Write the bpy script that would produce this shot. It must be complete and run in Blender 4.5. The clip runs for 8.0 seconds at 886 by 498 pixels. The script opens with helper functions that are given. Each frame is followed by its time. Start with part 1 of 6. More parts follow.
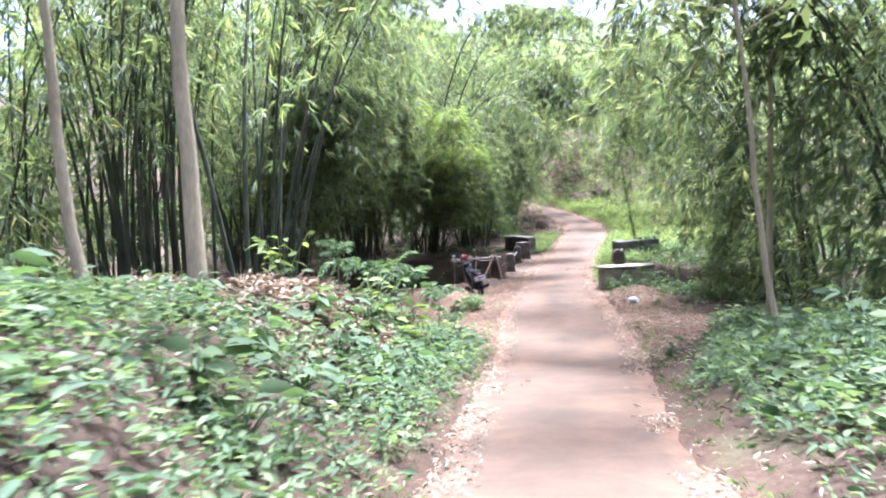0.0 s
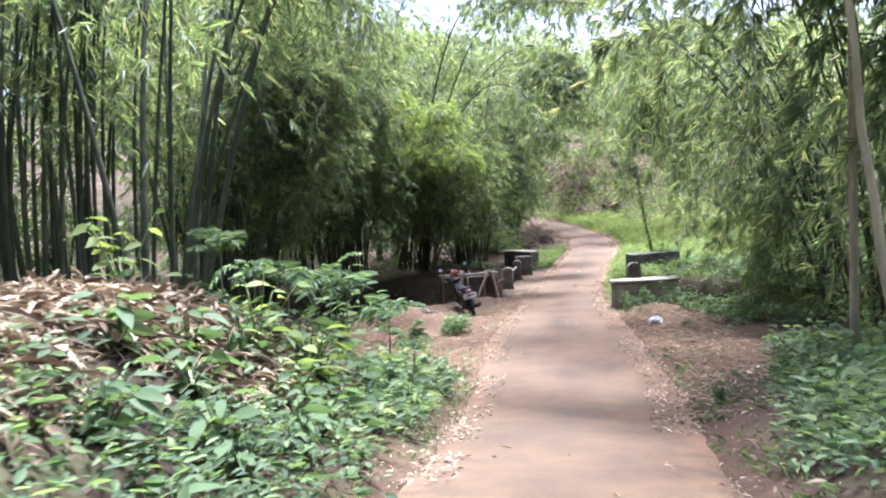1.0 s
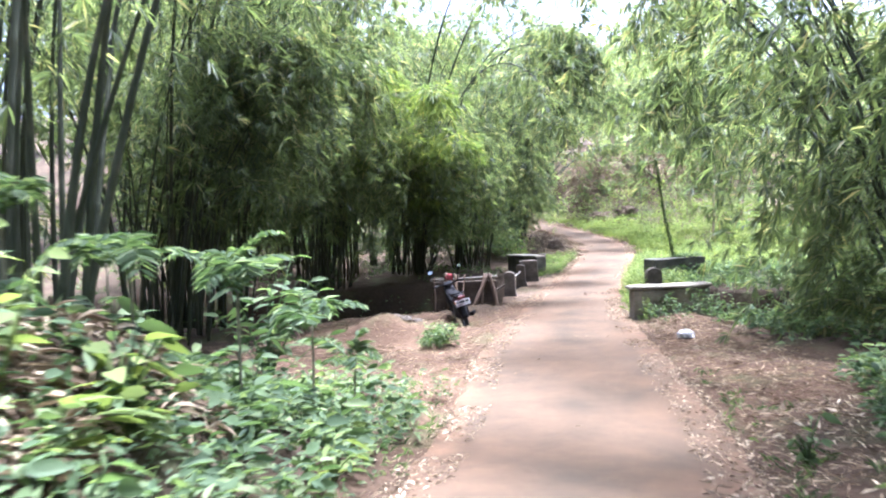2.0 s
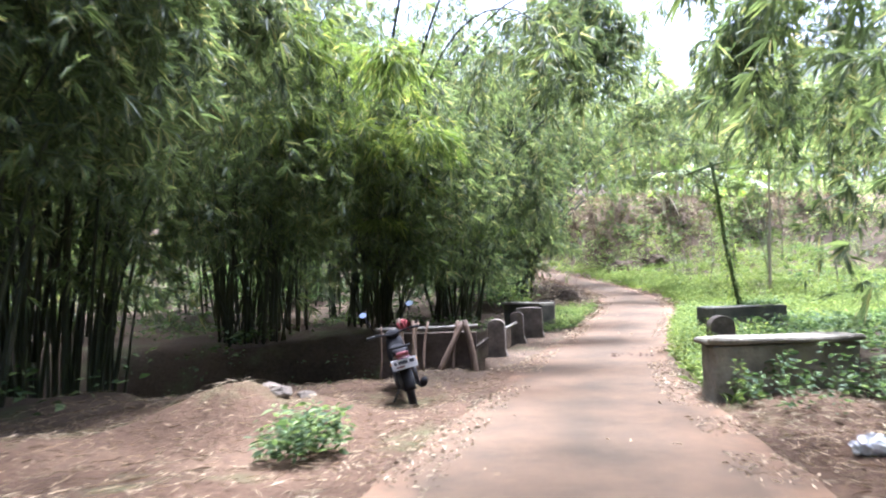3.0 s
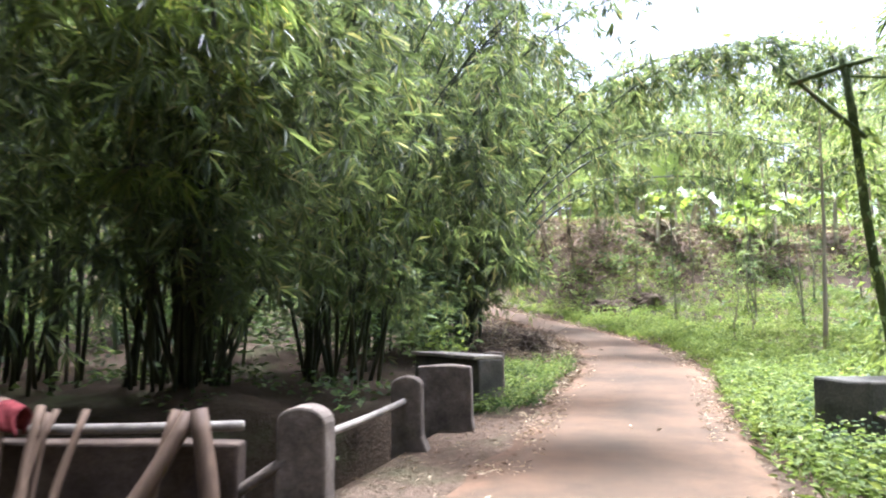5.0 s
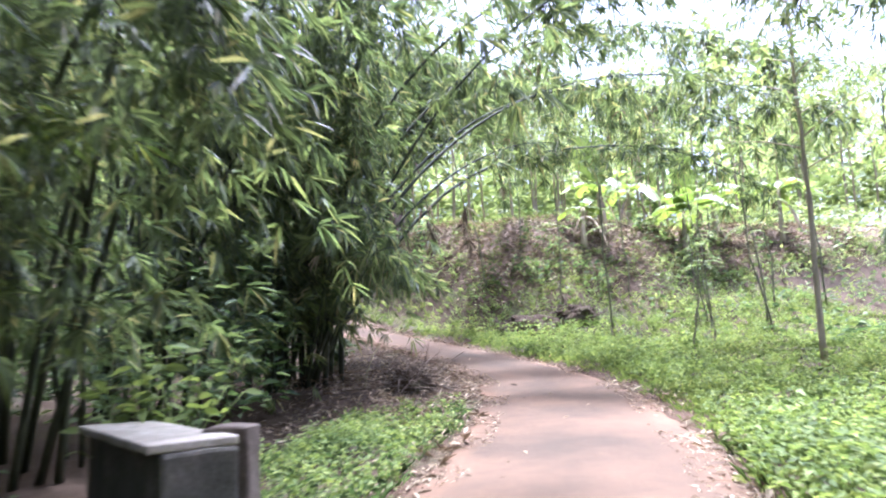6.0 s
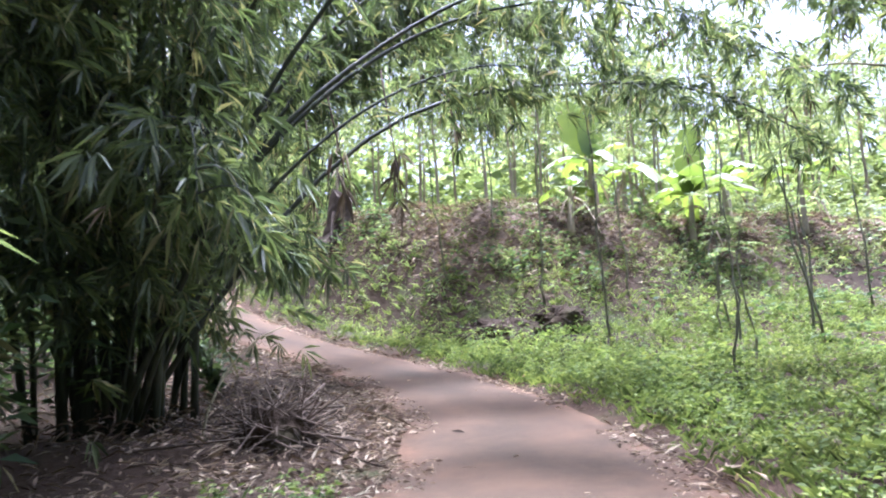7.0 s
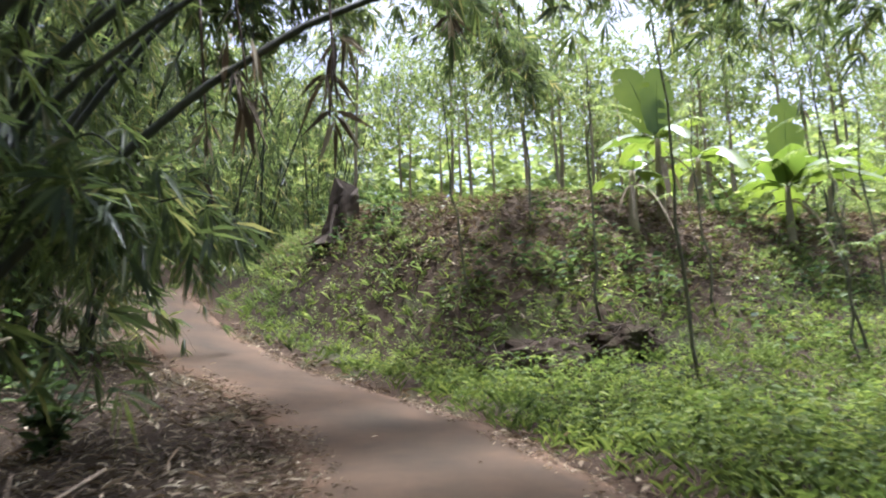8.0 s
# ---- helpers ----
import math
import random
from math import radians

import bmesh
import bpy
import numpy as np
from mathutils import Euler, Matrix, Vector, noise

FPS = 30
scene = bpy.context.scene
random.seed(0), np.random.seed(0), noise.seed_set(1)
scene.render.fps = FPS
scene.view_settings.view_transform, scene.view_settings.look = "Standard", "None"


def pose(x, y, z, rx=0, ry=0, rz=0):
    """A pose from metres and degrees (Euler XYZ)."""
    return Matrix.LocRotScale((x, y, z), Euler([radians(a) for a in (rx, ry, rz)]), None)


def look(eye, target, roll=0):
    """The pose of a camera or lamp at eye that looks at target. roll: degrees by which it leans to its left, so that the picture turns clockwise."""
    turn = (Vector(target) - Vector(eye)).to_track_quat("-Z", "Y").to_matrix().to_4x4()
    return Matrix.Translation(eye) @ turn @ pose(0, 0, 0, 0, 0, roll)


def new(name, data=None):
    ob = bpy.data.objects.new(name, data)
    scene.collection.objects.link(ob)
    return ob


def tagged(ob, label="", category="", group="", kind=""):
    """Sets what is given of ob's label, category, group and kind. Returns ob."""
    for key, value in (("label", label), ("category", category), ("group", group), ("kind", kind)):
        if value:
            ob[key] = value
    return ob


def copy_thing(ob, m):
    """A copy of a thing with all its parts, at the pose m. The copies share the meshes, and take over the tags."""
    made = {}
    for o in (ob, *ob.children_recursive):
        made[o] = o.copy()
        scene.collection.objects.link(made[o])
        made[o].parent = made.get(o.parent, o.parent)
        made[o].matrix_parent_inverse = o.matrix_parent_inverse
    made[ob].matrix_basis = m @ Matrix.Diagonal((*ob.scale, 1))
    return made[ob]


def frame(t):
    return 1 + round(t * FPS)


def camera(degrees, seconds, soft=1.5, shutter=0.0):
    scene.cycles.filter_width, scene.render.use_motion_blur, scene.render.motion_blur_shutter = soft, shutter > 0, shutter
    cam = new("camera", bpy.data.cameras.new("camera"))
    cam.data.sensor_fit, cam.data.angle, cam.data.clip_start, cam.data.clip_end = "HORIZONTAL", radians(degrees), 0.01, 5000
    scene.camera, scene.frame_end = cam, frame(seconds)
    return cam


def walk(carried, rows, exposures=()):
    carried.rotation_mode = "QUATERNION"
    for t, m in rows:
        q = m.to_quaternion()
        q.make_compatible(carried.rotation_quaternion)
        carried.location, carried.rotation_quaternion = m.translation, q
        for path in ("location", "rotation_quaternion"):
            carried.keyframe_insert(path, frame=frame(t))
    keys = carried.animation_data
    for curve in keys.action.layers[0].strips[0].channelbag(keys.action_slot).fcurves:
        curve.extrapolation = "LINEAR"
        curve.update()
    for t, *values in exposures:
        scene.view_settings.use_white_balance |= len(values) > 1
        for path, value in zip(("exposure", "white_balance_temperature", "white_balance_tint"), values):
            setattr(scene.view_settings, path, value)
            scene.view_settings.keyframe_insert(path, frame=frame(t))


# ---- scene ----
cam = camera(66.1, 8.0, soft=2.05, shutter=0.22)
PATH = [
    (0, (0.241, 0.764, 3.485), (0.209, 2.753, 3.28), -3.0),
    (0.5, (0.627, 2.605, 3.079), (0.57, 4.599, 2.929), -3.1),
    (1, (0.871, 4.136, 2.789), (0.817, 6.131, 2.655), -3.4),
    (1.5, (1.047, 5.205, 2.548), (0.989, 7.202, 2.44), -4.0),
    (1.7, (1.126, 5.604, 2.505), (1.053, 7.598, 2.374), -3.0),
    (2.8, (1.981, 11.949, 1.448), (1.879, 13.945, 1.522), -2.3),
    (3, (2.148, 13.293, 1.348), (2.026, 15.287, 1.44), -1.7),
    (3.5, (2.422, 15.894, 1.24), (2.285, 17.883, 1.397), -1.3),
    (4, (2.567, 17.236, 1.18), (2.432, 19.222, 1.373), -1.3),
    (4.5, (2.916, 19.905, 1.122), (2.826, 21.894, 1.318), -1.0),
    (4.7, (3.031, 20.58, 1.111), (2.958, 22.568, 1.318), -0.4),
    (5.8, (4.322, 26.018, 1.089), (4.467, 27.995, 1.361), -1.8),
    (6, (4.73, 27.369, 1.079), (4.913, 29.338, 1.38), -2.7),
    (6.5, (5.624, 30.436, 1.162), (5.831, 32.398, 1.493), -2.2),
    (7, (5.974, 31.796, 1.223), (6.202, 33.758, 1.539), -2.5),
    (7.5, (6.442, 33.502, 1.276), (6.645, 35.466, 1.597), -2.4),
    (8, (6.968, 35.755, 1.368), (7.05, 37.715, 1.756), -1.4),
]
walk(cam, [(t, look(eye, target, roll)) for t, eye, target, roll in PATH],
     exposures=[(0, 3.2, 4920, 25), (0.7, 3.22, 4920, 25), (1.0, 2.88, 5050, 21), (1.5, 3.25, 4950, 22), (3.0, 3.05, 5000, 20), (3.5, 2.92, 4920, 23), (4.0, 2.86, 4920, 23), (4.5, 2.82, 5280, 17), (6.0, 2.88, 4900, 28), (7.0, 2.6, 4880, 28), (7.5, 2.28, 4960, 26), (8, 1.78, 5250, 17)])

# ---- sky and sun ----
SUN_EL, SUN_AZ = 76.0, 30.0    # degrees above the ground; clockwise from +y
world = bpy.data.worlds.new("sky")
scene.world = world
world.use_nodes = True
wn = world.node_tree
sky = wn.nodes.new("ShaderNodeTexSky")
sky.sky_type, sky.sun_disc = "NISHITA", False
sky.sun_elevation, sky.sun_rotation = radians(SUN_EL), radians(SUN_AZ)
sky.dust_density, sky.air_density, sky.ozone_density = 10.0, 0.6, 0.6
wn.links.new(sky.outputs[0], wn.nodes["Background"].inputs[0])
wn.nodes["Background"].inputs[1].default_value = 0.125
sun = new("sun", bpy.data.lights.new("sun", "SUN"))
sun.data.energy, sun.data.angle, sun.data.color = 3.9, radians(10.0), (1.0, 0.94, 0.84)
_e, _a = radians(SUN_EL), radians(SUN_AZ)
sun.matrix_world = look((math.sin(_a) * math.cos(_e) * 60, math.cos(_a) * math.cos(_e) * 60, math.sin(_e) * 60), (0, 0, 0))


# ---- materials ----
def material(name, rough=0.8, metal=0.0):
    m = bpy.data.materials.new(name)
    m.use_nodes = True
    b = m.node_tree.nodes["Principled BSDF"]
    b.inputs["Roughness"].default_value = rough
    b.inputs["Metallic"].default_value = metal
    return m, m.node_tree, b


def ramp(nt, fac, stops):
    r = nt.nodes.new("ShaderNodeValToRGB")
    els = r.color_ramp.elements
    while len(els) < len(stops):
        els.new(0.5)
    for el, (p, c) in zip(els, stops):
        el.position, el.color = p, (*c, 1)
    nt.links.new(fac, r.inputs[0])
    return r.outputs[0]


def noise_tex(nt, scale, detail=6, rough=0.6, stretch=None):
    co = nt.nodes.new("ShaderNodeTexCoord")
    n = nt.nodes.new("ShaderNodeTexNoise")
    n.inputs["Scale"].default_value, n.inputs["Detail"].default_value, n.inputs["Roughness"].default_value = scale, detail, rough
    if stretch:
        mp = nt.nodes.new("ShaderNodeMapping")
        mp.inputs["Scale"].default_value = stretch
        nt.links.new(co.outputs["Object"], mp.inputs[0])
        nt.links.new(mp.outputs[0], n.inputs[0])
    else:
        nt.links.new(co.outputs["Object"], n.inputs[0])
    return n.outputs["Fac"]


def mixed(nt, fac, a, b, blend="MIX"):
    m = nt.nodes.new("ShaderNodeMix")
    m.data_type, m.blend_type = "RGBA", blend
    for sock, v in ((m.inputs[0], fac), (m.inputs[6], a), (m.inputs[7], b)):
        if hasattr(v, "is_output"):
            nt.links.new(v, sock)
        else:
            sock.default_value = v if isinstance(v, float) else (*v, 1)
    return m.outputs[2]


def bump(nt, b, height, strength, distance):
    n = nt.nodes.new("ShaderNodeBump")
    n.inputs["Strength"].default_value, n.inputs["Distance"].default_value = strength, distance
    nt.links.new(height, n.inputs["Height"])
    nt.links.new(n.outputs[0], b.inputs["Normal"])


def island(nt):
    return nt.nodes.new("ShaderNodeNewGeometry").outputs["Random Per Island"]


def leaf_material(name, stops, glow, rough=0.5, trans=0.4, gloss=0.3):
    """A thin leaf: glossy cuticle, light coming through from behind."""
    m, nt, b = material(name, rough)
    col = ramp(nt, island(nt), stops)
    patch = ramp(nt, noise_tex(nt, 0.7, 3), [(0.3, (0.72, 0.78, 0.7)), (0.7, (1.2, 1.15, 1.0))])
    col = mixed(nt, 1.0, col, patch, "MULTIPLY")
    nt.links.new(col, b.inputs["Base Color"])
    b.inputs["Specular IOR Level"].default_value = gloss
    t = nt.nodes.new("ShaderNodeBsdfTranslucent")
    nt.links.new(mixed(nt, 1.0, col, glow, "MULTIPLY"), t.inputs[0])
    mx = nt.nodes.new("ShaderNodeMixShader")
    mx.inputs[0].default_value = trans
    nt.links.new(b.outputs[0], mx.inputs[1])
    nt.links.new(t.outputs[0], mx.inputs[2])
    nt.links.new(mx.outputs[0], nt.nodes["Material Output"].inputs[0])
    return m


def plain(name, stops, scale, rough=0.8, metal=0.0, relief=0.0, fine=40.0, stretch=None):
    """A surface with colour in two scales of noise and a little relief."""
    m, nt, b = material(name, rough, metal)
    a = ramp(nt, noise_tex(nt, scale, 5, 0.6, stretch), stops)
    f = noise_tex(nt, fine, 4, 0.6, stretch)
    b.inputs["Specular IOR Level"].default_value = 0.18 if rough > 0.55 else 0.5
    g = ramp(nt, f, [(0.3, (0.8, 0.8, 0.8)), (0.7, (1.15, 1.15, 1.15))])
    nt.links.new(mixed(nt, 1.0, a, g, "MULTIPLY"), b.inputs["Base Color"])
    if relief:
        bump(nt, b, f, 0.6, relief)
    return m


BAMBOO_LEAF = leaf_material("bamboo_leaf", [(0.0, (0.038, 0.054, 0.034)), (0.5, (0.06, 0.082, 0.047)), (0.85, (0.098, 0.128, 0.062)), (1.0, (0.17, 0.16, 0.1))], (2.4, 2.35, 1.25), 0.46, 0.45, 0.2)
# the bamboo leaf again, brighter and yellower: sunlight put into its colour
SUNLIT_LEAF = leaf_material("sunlit_bamboo_leaf", [(0.0, (0.05, 0.074, 0.033)), (0.5, (0.076, 0.108, 0.04)), (0.85, (0.118, 0.152, 0.05)), (1.0, (0.2, 0.2, 0.1))], (2.2, 2.2, 0.9), 0.46, 0.48, 0.2)
WEED_LEAF = leaf_material("weed_leaf", [(0.0, (0.062, 0.09, 0.036)), (0.6, (0.12, 0.155, 0.056)), (1.0, (0.2, 0.235, 0.09))], (1.5, 1.55, 0.8), 0.65, 0.4, 0.1)
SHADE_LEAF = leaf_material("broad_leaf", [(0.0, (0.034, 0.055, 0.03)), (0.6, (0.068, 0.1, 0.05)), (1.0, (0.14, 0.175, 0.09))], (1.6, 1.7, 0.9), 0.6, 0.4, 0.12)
TREE_LEAF = leaf_material("tree_leaf", [(0.0, (0.11, 0.145, 0.068)), (0.6, (0.18, 0.22, 0.1)), (1.0, (0.28, 0.31, 0.15))], (1.6, 1.65, 0.95))
BANANA_LEAF = leaf_material("banana_leaf", [(0.0, (0.085, 0.14, 0.045)), (1.0, (0.15, 0.2, 0.055))], (1.6, 1.6, 0.65), 0.45, 0.38, 0.4)
DRY_LEAF = leaf_material("dry_leaf", [(0.0, (0.06, 0.045, 0.034)), (0.35, (0.13, 0.1, 0.072)), (0.75, (0.25, 0.2, 0.145)), (1.0, (0.46, 0.4, 0.31))], (1.1, 1.0, 0.85), 0.85, 0.12, 0.15)


def culm_material():
    m, nt, b = material("bamboo_culm", 0.62)
    b.inputs["Specular IOR Level"].default_value = 0.2
    base = ramp(nt, noise_tex(nt, 1.3, 3), [(0.3, (0.02, 0.025, 0.014)), (0.55, (0.036, 0.042, 0.022)), (0.75, (0.08, 0.074, 0.047))])
    f = noise_tex(nt, 25, 4, 0.6, (1, 1, 0.15))
    g = ramp(nt, f, [(0.3, (0.75, 0.75, 0.75)), (0.7, (1.2, 1.2, 1.2))])
    nt.links.new(mixed(nt, 1.0, base, g, "MULTIPLY"), b.inputs["Base Color"])
    return m


def road_material():
    """Worn grey-brown asphalt with a film of red dust, more of it in patches."""
    m, nt, b = material("worn_asphalt", 0.95)
    b.inputs["Specular IOR Level"].default_value = 0.12
    base = ramp(nt, noise_tex(nt, 60, 4, 0.7), [(0.3, (0.026, 0.021, 0.0135)), (0.6, (0.039, 0.032, 0.0208)), (0.8, (0.066, 0.055, 0.037))])
    dust = ramp(nt, noise_tex(nt, 0.9, 6, 0.65), [(0.36, (0.05, 0.05, 0.05)), (0.74, (0.52, 0.52, 0.52))])
    at = nt.nodes.new("ShaderNodeAttribute")
    at.attribute_name = "dust"
    edge = nt.nodes.new("ShaderNodeMath")
    edge.operation = "MULTIPLY_ADD"
    nt.links.new(at.outputs["Fac"], edge.inputs[0])
    nt.links.new(ramp(nt, noise_tex(nt, 3.0, 5, 0.7), [(0.35, (0.2, 0.2, 0.2)), (0.65, (0.95, 0.95, 0.95))]), edge.inputs[1])
    nt.links.new(dust, edge.inputs[2])
    edge.use_clamp = True
    col = mixed(nt, edge.outputs[0], base, (0.12, 0.075, 0.043))
    nt.links.new(col, b.inputs["Base Color"])
    bump(nt, b, noise_tex(nt, 90, 4, 0.7), 0.5, 0.006)
    return m


def soil_material():
    m, nt, b = material("soil", 1.0)
    b.inputs["Specular IOR Level"].default_value = 0.08
    big = ramp(nt, noise_tex(nt, 0.35, 5, 0.6), [(0.3, (0.022, 0.017, 0.011)), (0.5, (0.045, 0.033, 0.021)), (0.7, (0.075, 0.054, 0.035))])
    small = ramp(nt, noise_tex(nt, 14, 6, 0.7), [(0.3, (0.6, 0.6, 0.6)), (0.7, (1.3, 1.3, 1.3))])
    at = nt.nodes.new("ShaderNodeAttribute")
    at.attribute_name = "clay"
    clay = ramp(nt, noise_tex(nt, 0.5, 5, 0.6), [(0.3, (0.042, 0.027, 0.016)), (0.5, (0.066, 0.042, 0.025)), (0.7, (0.1, 0.066, 0.04))])
    big = mixed(nt, at.outputs["Fac"], big, clay)
    dry = nt.nodes.new("ShaderNodeAttribute")
    dry.attribute_name = "dry"
    tan = ramp(nt, noise_tex(nt, 1.4, 5, 0.65), [(0.3, (0.075, 0.055, 0.037)), (0.5, (0.13, 0.098, 0.066)), (0.7, (0.21, 0.16, 0.112))])
    big = mixed(nt, dry.outputs["Fac"], big, tan)
    moss = ramp(nt, noise_tex(nt, 0.6, 4, 0.7), [(0.54, (0, 0, 0)), (0.68, (0.45, 0.45, 0.45))])
    col = mixed(nt, moss, mixed(nt, 1.0, big, small, "MULTIPLY"), (0.07, 0.09, 0.035))
    nt.links.new(col, b.inputs["Base Color"])
    bump(nt, b, noise_tex(nt, 18, 6, 0.7), 0.9, 0.05)
    return m


CULM = culm_material()
ROAD = road_material()
SOIL = soil_material()
CONCRETE = plain("mossy_concrete", [(0.3, (0.07, 0.066, 0.046)), (0.5, (0.15, 0.136, 0.1)), (0.72, (0.26, 0.235, 0.18))], 3.0, 0.9, 0, 0.01)
BROWN_CONCRETE = plain("brown_concrete", [(0.3, (0.03, 0.023, 0.017)), (0.55, (0.065, 0.048, 0.034)), (0.75, (0.115, 0.088, 0.064))], 2.5, 0.9, 0, 0.01)
POST_CONCRETE = plain("post_concrete", [(0.3, (0.045, 0.037, 0.028)), (0.55, (0.105, 0.088, 0.068)), (0.75, (0.19, 0.165, 0.132))], 4.0, 0.9, 0, 0.01)
DARK_CONCRETE = plain("stained_concrete", [(0.3, (0.04, 0.043, 0.032)), (0.55, (0.08, 0.077, 0.06)), (0.75, (0.13, 0.122, 0.095))], 2.5, 0.9, 0, 0.01)
CAP_CONCRETE = plain("cap_concrete", [(0.3, (0.17, 0.16, 0.125)), (0.5, (0.3, 0.28, 0.22)), (0.72, (0.42, 0.39, 0.32))], 3.0, 0.85, 0, 0.008)
PALE_PIPE = plain("pale_pipe", [(0.3, (0.11, 0.1, 0.08)), (0.7, (0.22, 0.2, 0.165))], 6, 0.6)
BARK = plain("bark", [(0.3, (0.17, 0.142, 0.085)), (0.6, (0.3, 0.262, 0.16)), (0.8, (0.42, 0.375, 0.24))], 2.0, 0.9, 0, 0.02, 30, (1, 1, 0.25))
DARK_BARK = plain("dark_bark", [(0.3, (0.045, 0.036, 0.024)), (0.7, (0.11, 0.084, 0.056))], 4.0, 0.9, 0, 0.03, 25, (1, 1, 0.3))
DRY_BAMBOO = plain("dry_bamboo", [(0.3, (0.055, 0.037, 0.024)), (0.7, (0.13, 0.09, 0.058))], 4.0, 0.7, 0, 0.004, 30, (1, 1, 0.2))
MOSSY_POLE = plain("mossy_pole", [(0.35, (0.05, 0.07, 0.025)), (0.6, (0.1, 0.13, 0.045)), (0.75, (0.16, 0.13, 0.08))], 7.0, 0.9, 0, 0.01)
SAPLING_BARK = plain("sapling_bark", [(0.35, (0.085, 0.085, 0.05)), (0.6, (0.14, 0.14, 0.085)), (0.75, (0.2, 0.19, 0.13))], 7.0, 0.9, 0, 0.004)
DRY_STALK = plain("dry_stalk", [(0.3, (0.2, 0.18, 0.1)), (0.7, (0.36, 0.33, 0.2))], 6.0, 0.8, 0, 0.002)
STONE = plain("river_stone", [(0.3, (0.042, 0.035, 0.026)), (0.7, (0.1, 0.083, 0.062))], 5, 0.95, 0, 0.02)
TAR = plain("tar", [(0.3, (0.016, 0.011, 0.008)), (0.7, (0.032, 0.023, 0.016))], 9, 1.0)
TAR.node_tree.nodes["Principled BSDF"].inputs["Specular IOR Level"].default_value = 0.0
STRAW = leaf_material("straw", [(0.0, (0.07, 0.05, 0.033)), (0.5, (0.155, 0.117, 0.08)), (1.0, (0.36, 0.3, 0.22))], (1.1, 1.0, 0.85), 0.85, 0.12, 0.15)


# ---- mesh helpers ----
def mesh_of(name, verts, faces, mat):
    """A mesh from an (n, 3) array and arrays of faces, each array holding faces of one size."""
    me = bpy.data.meshes.new(name)
    groups = [np.asarray(f, dtype=np.int32) for f in (faces if isinstance(faces, list) else [faces]) if len(f)]
    verts = np.asarray(verts, dtype=np.float32)
    me.vertices.add(len(verts))
    me.vertices.foreach_set("co", verts.ravel())
    loops = np.concatenate([g.ravel() for g in groups])
    sizes = np.concatenate([np.full(len(g), g.shape[1], dtype=np.int32) for g in groups])
    me.loops.add(len(loops))
    me.loops.foreach_set("vertex_index", loops)
    me.polygons.add(len(sizes))
    me.polygons.foreach_set("loop_start", np.concatenate([[0], np.cumsum(sizes)[:-1]]).astype(np.int32))
    me.update(calc_edges=True)
    me.materials.append(mat)
    return me


def part(name, data, mat, parent, label="", smooth=False):
    """One mesh object under a thing or a part; data is a mesh or a bmesh."""
    if isinstance(data, bmesh.types.BMesh):
        me = bpy.data.meshes.new(name)
        data.to_mesh(me)
        data.free()
        me.materials.append(mat)
    else:
        me = data
    if smooth:
        me.polygons.foreach_set("use_smooth", np.ones(len(me.polygons), dtype=bool))
    ob = new(name, me)
    ob.parent = parent
    if label:
        tagged(ob, label)
    return ob


def empty(name, x=0.0, y=0.0, z=0.0, turn=0.0, label="", category="", group="", kind=""):
    ob = new(name)
    ob.empty_display_size = 0.2
    ob.matrix_basis = pose(x, y, z, 0, 0, turn)
    return tagged(ob, label, category, group, kind)


def unit(v):
    v = np.asarray(v, dtype=float)
    return v / np.maximum(np.linalg.norm(v, axis=-1, keepdims=True), 1e-9)


def tube_arrays(pts, radii, sides=6, nodes=0, swell=1.12):
    """A tapered tube along points; nodes adds the raised rings of a bamboo culm."""
    pts, radii = np.asarray(pts, float), np.asarray(radii, float)
    if nodes:
        t = np.linspace(0, 1, len(pts))
        ts, rs = [], []
        for k in range(nodes):
            a = (k + 1) / (nodes + 1)
            ts += [a - 0.006, a, a + 0.006]
            rs += [1.0, swell, 1.0]
        ts, rs = np.array([0] + ts + [1]), np.array([1] + rs + [1])
        pts = np.stack([np.interp(ts, t, pts[:, i]) for i in range(3)], 1)
        radii = np.interp(ts, t, radii) * rs
    d = unit(np.gradient(pts, axis=0))
    ref = np.where(np.abs(d[:, 2:3]) > 0.9, np.array([[1.0, 0, 0]]), np.array([[0, 0, 1.0]]))
    ref = np.broadcast_to(ref[0], d.shape)
    a = unit(np.cross(d, ref))
    b = np.cross(d, a)
    ang = np.linspace(0, 2 * np.pi, sides, endpoint=False)
    v = pts[:, None] + radii[:, None, None] * (np.cos(ang)[None, :, None] * a[:, None] + np.sin(ang)[None, :, None] * b[:, None])
    n = len(pts)
    i, j = np.meshgrid(np.arange(n - 1), np.arange(sides), indexing="ij")
    k = (j + 1) % sides
    quads = np.stack([i * sides + j, i * sides + k, (i + 1) * sides + k, (i + 1) * sides + j], -1).reshape(-1, 4)
    caps = np.array([list(range(sides))[::-1], [(n - 1) * sides + q for q in range(sides)]])
    return v.reshape(-1, 3), [quads, caps]


def tube(name, pts, radii, mat, parent, sides=6, nodes=0, label=""):
    v, f = tube_arrays(pts, radii, sides, nodes)
    return part(name, mesh_of(name, v, f, mat), mat, parent, label, True)


def merged(pieces):
    """Many (verts, [face arrays]) joined into one."""
    vs, fs, off = [], {}, 0
    for v, f in pieces:
        vs.append(v)
        for g in f:
            g = np.asarray(g)
            fs.setdefault(g.shape[1], []).append(g + off)
        off += len(v)
    return np.concatenate(vs), [np.concatenate(g) for g in fs.values()]


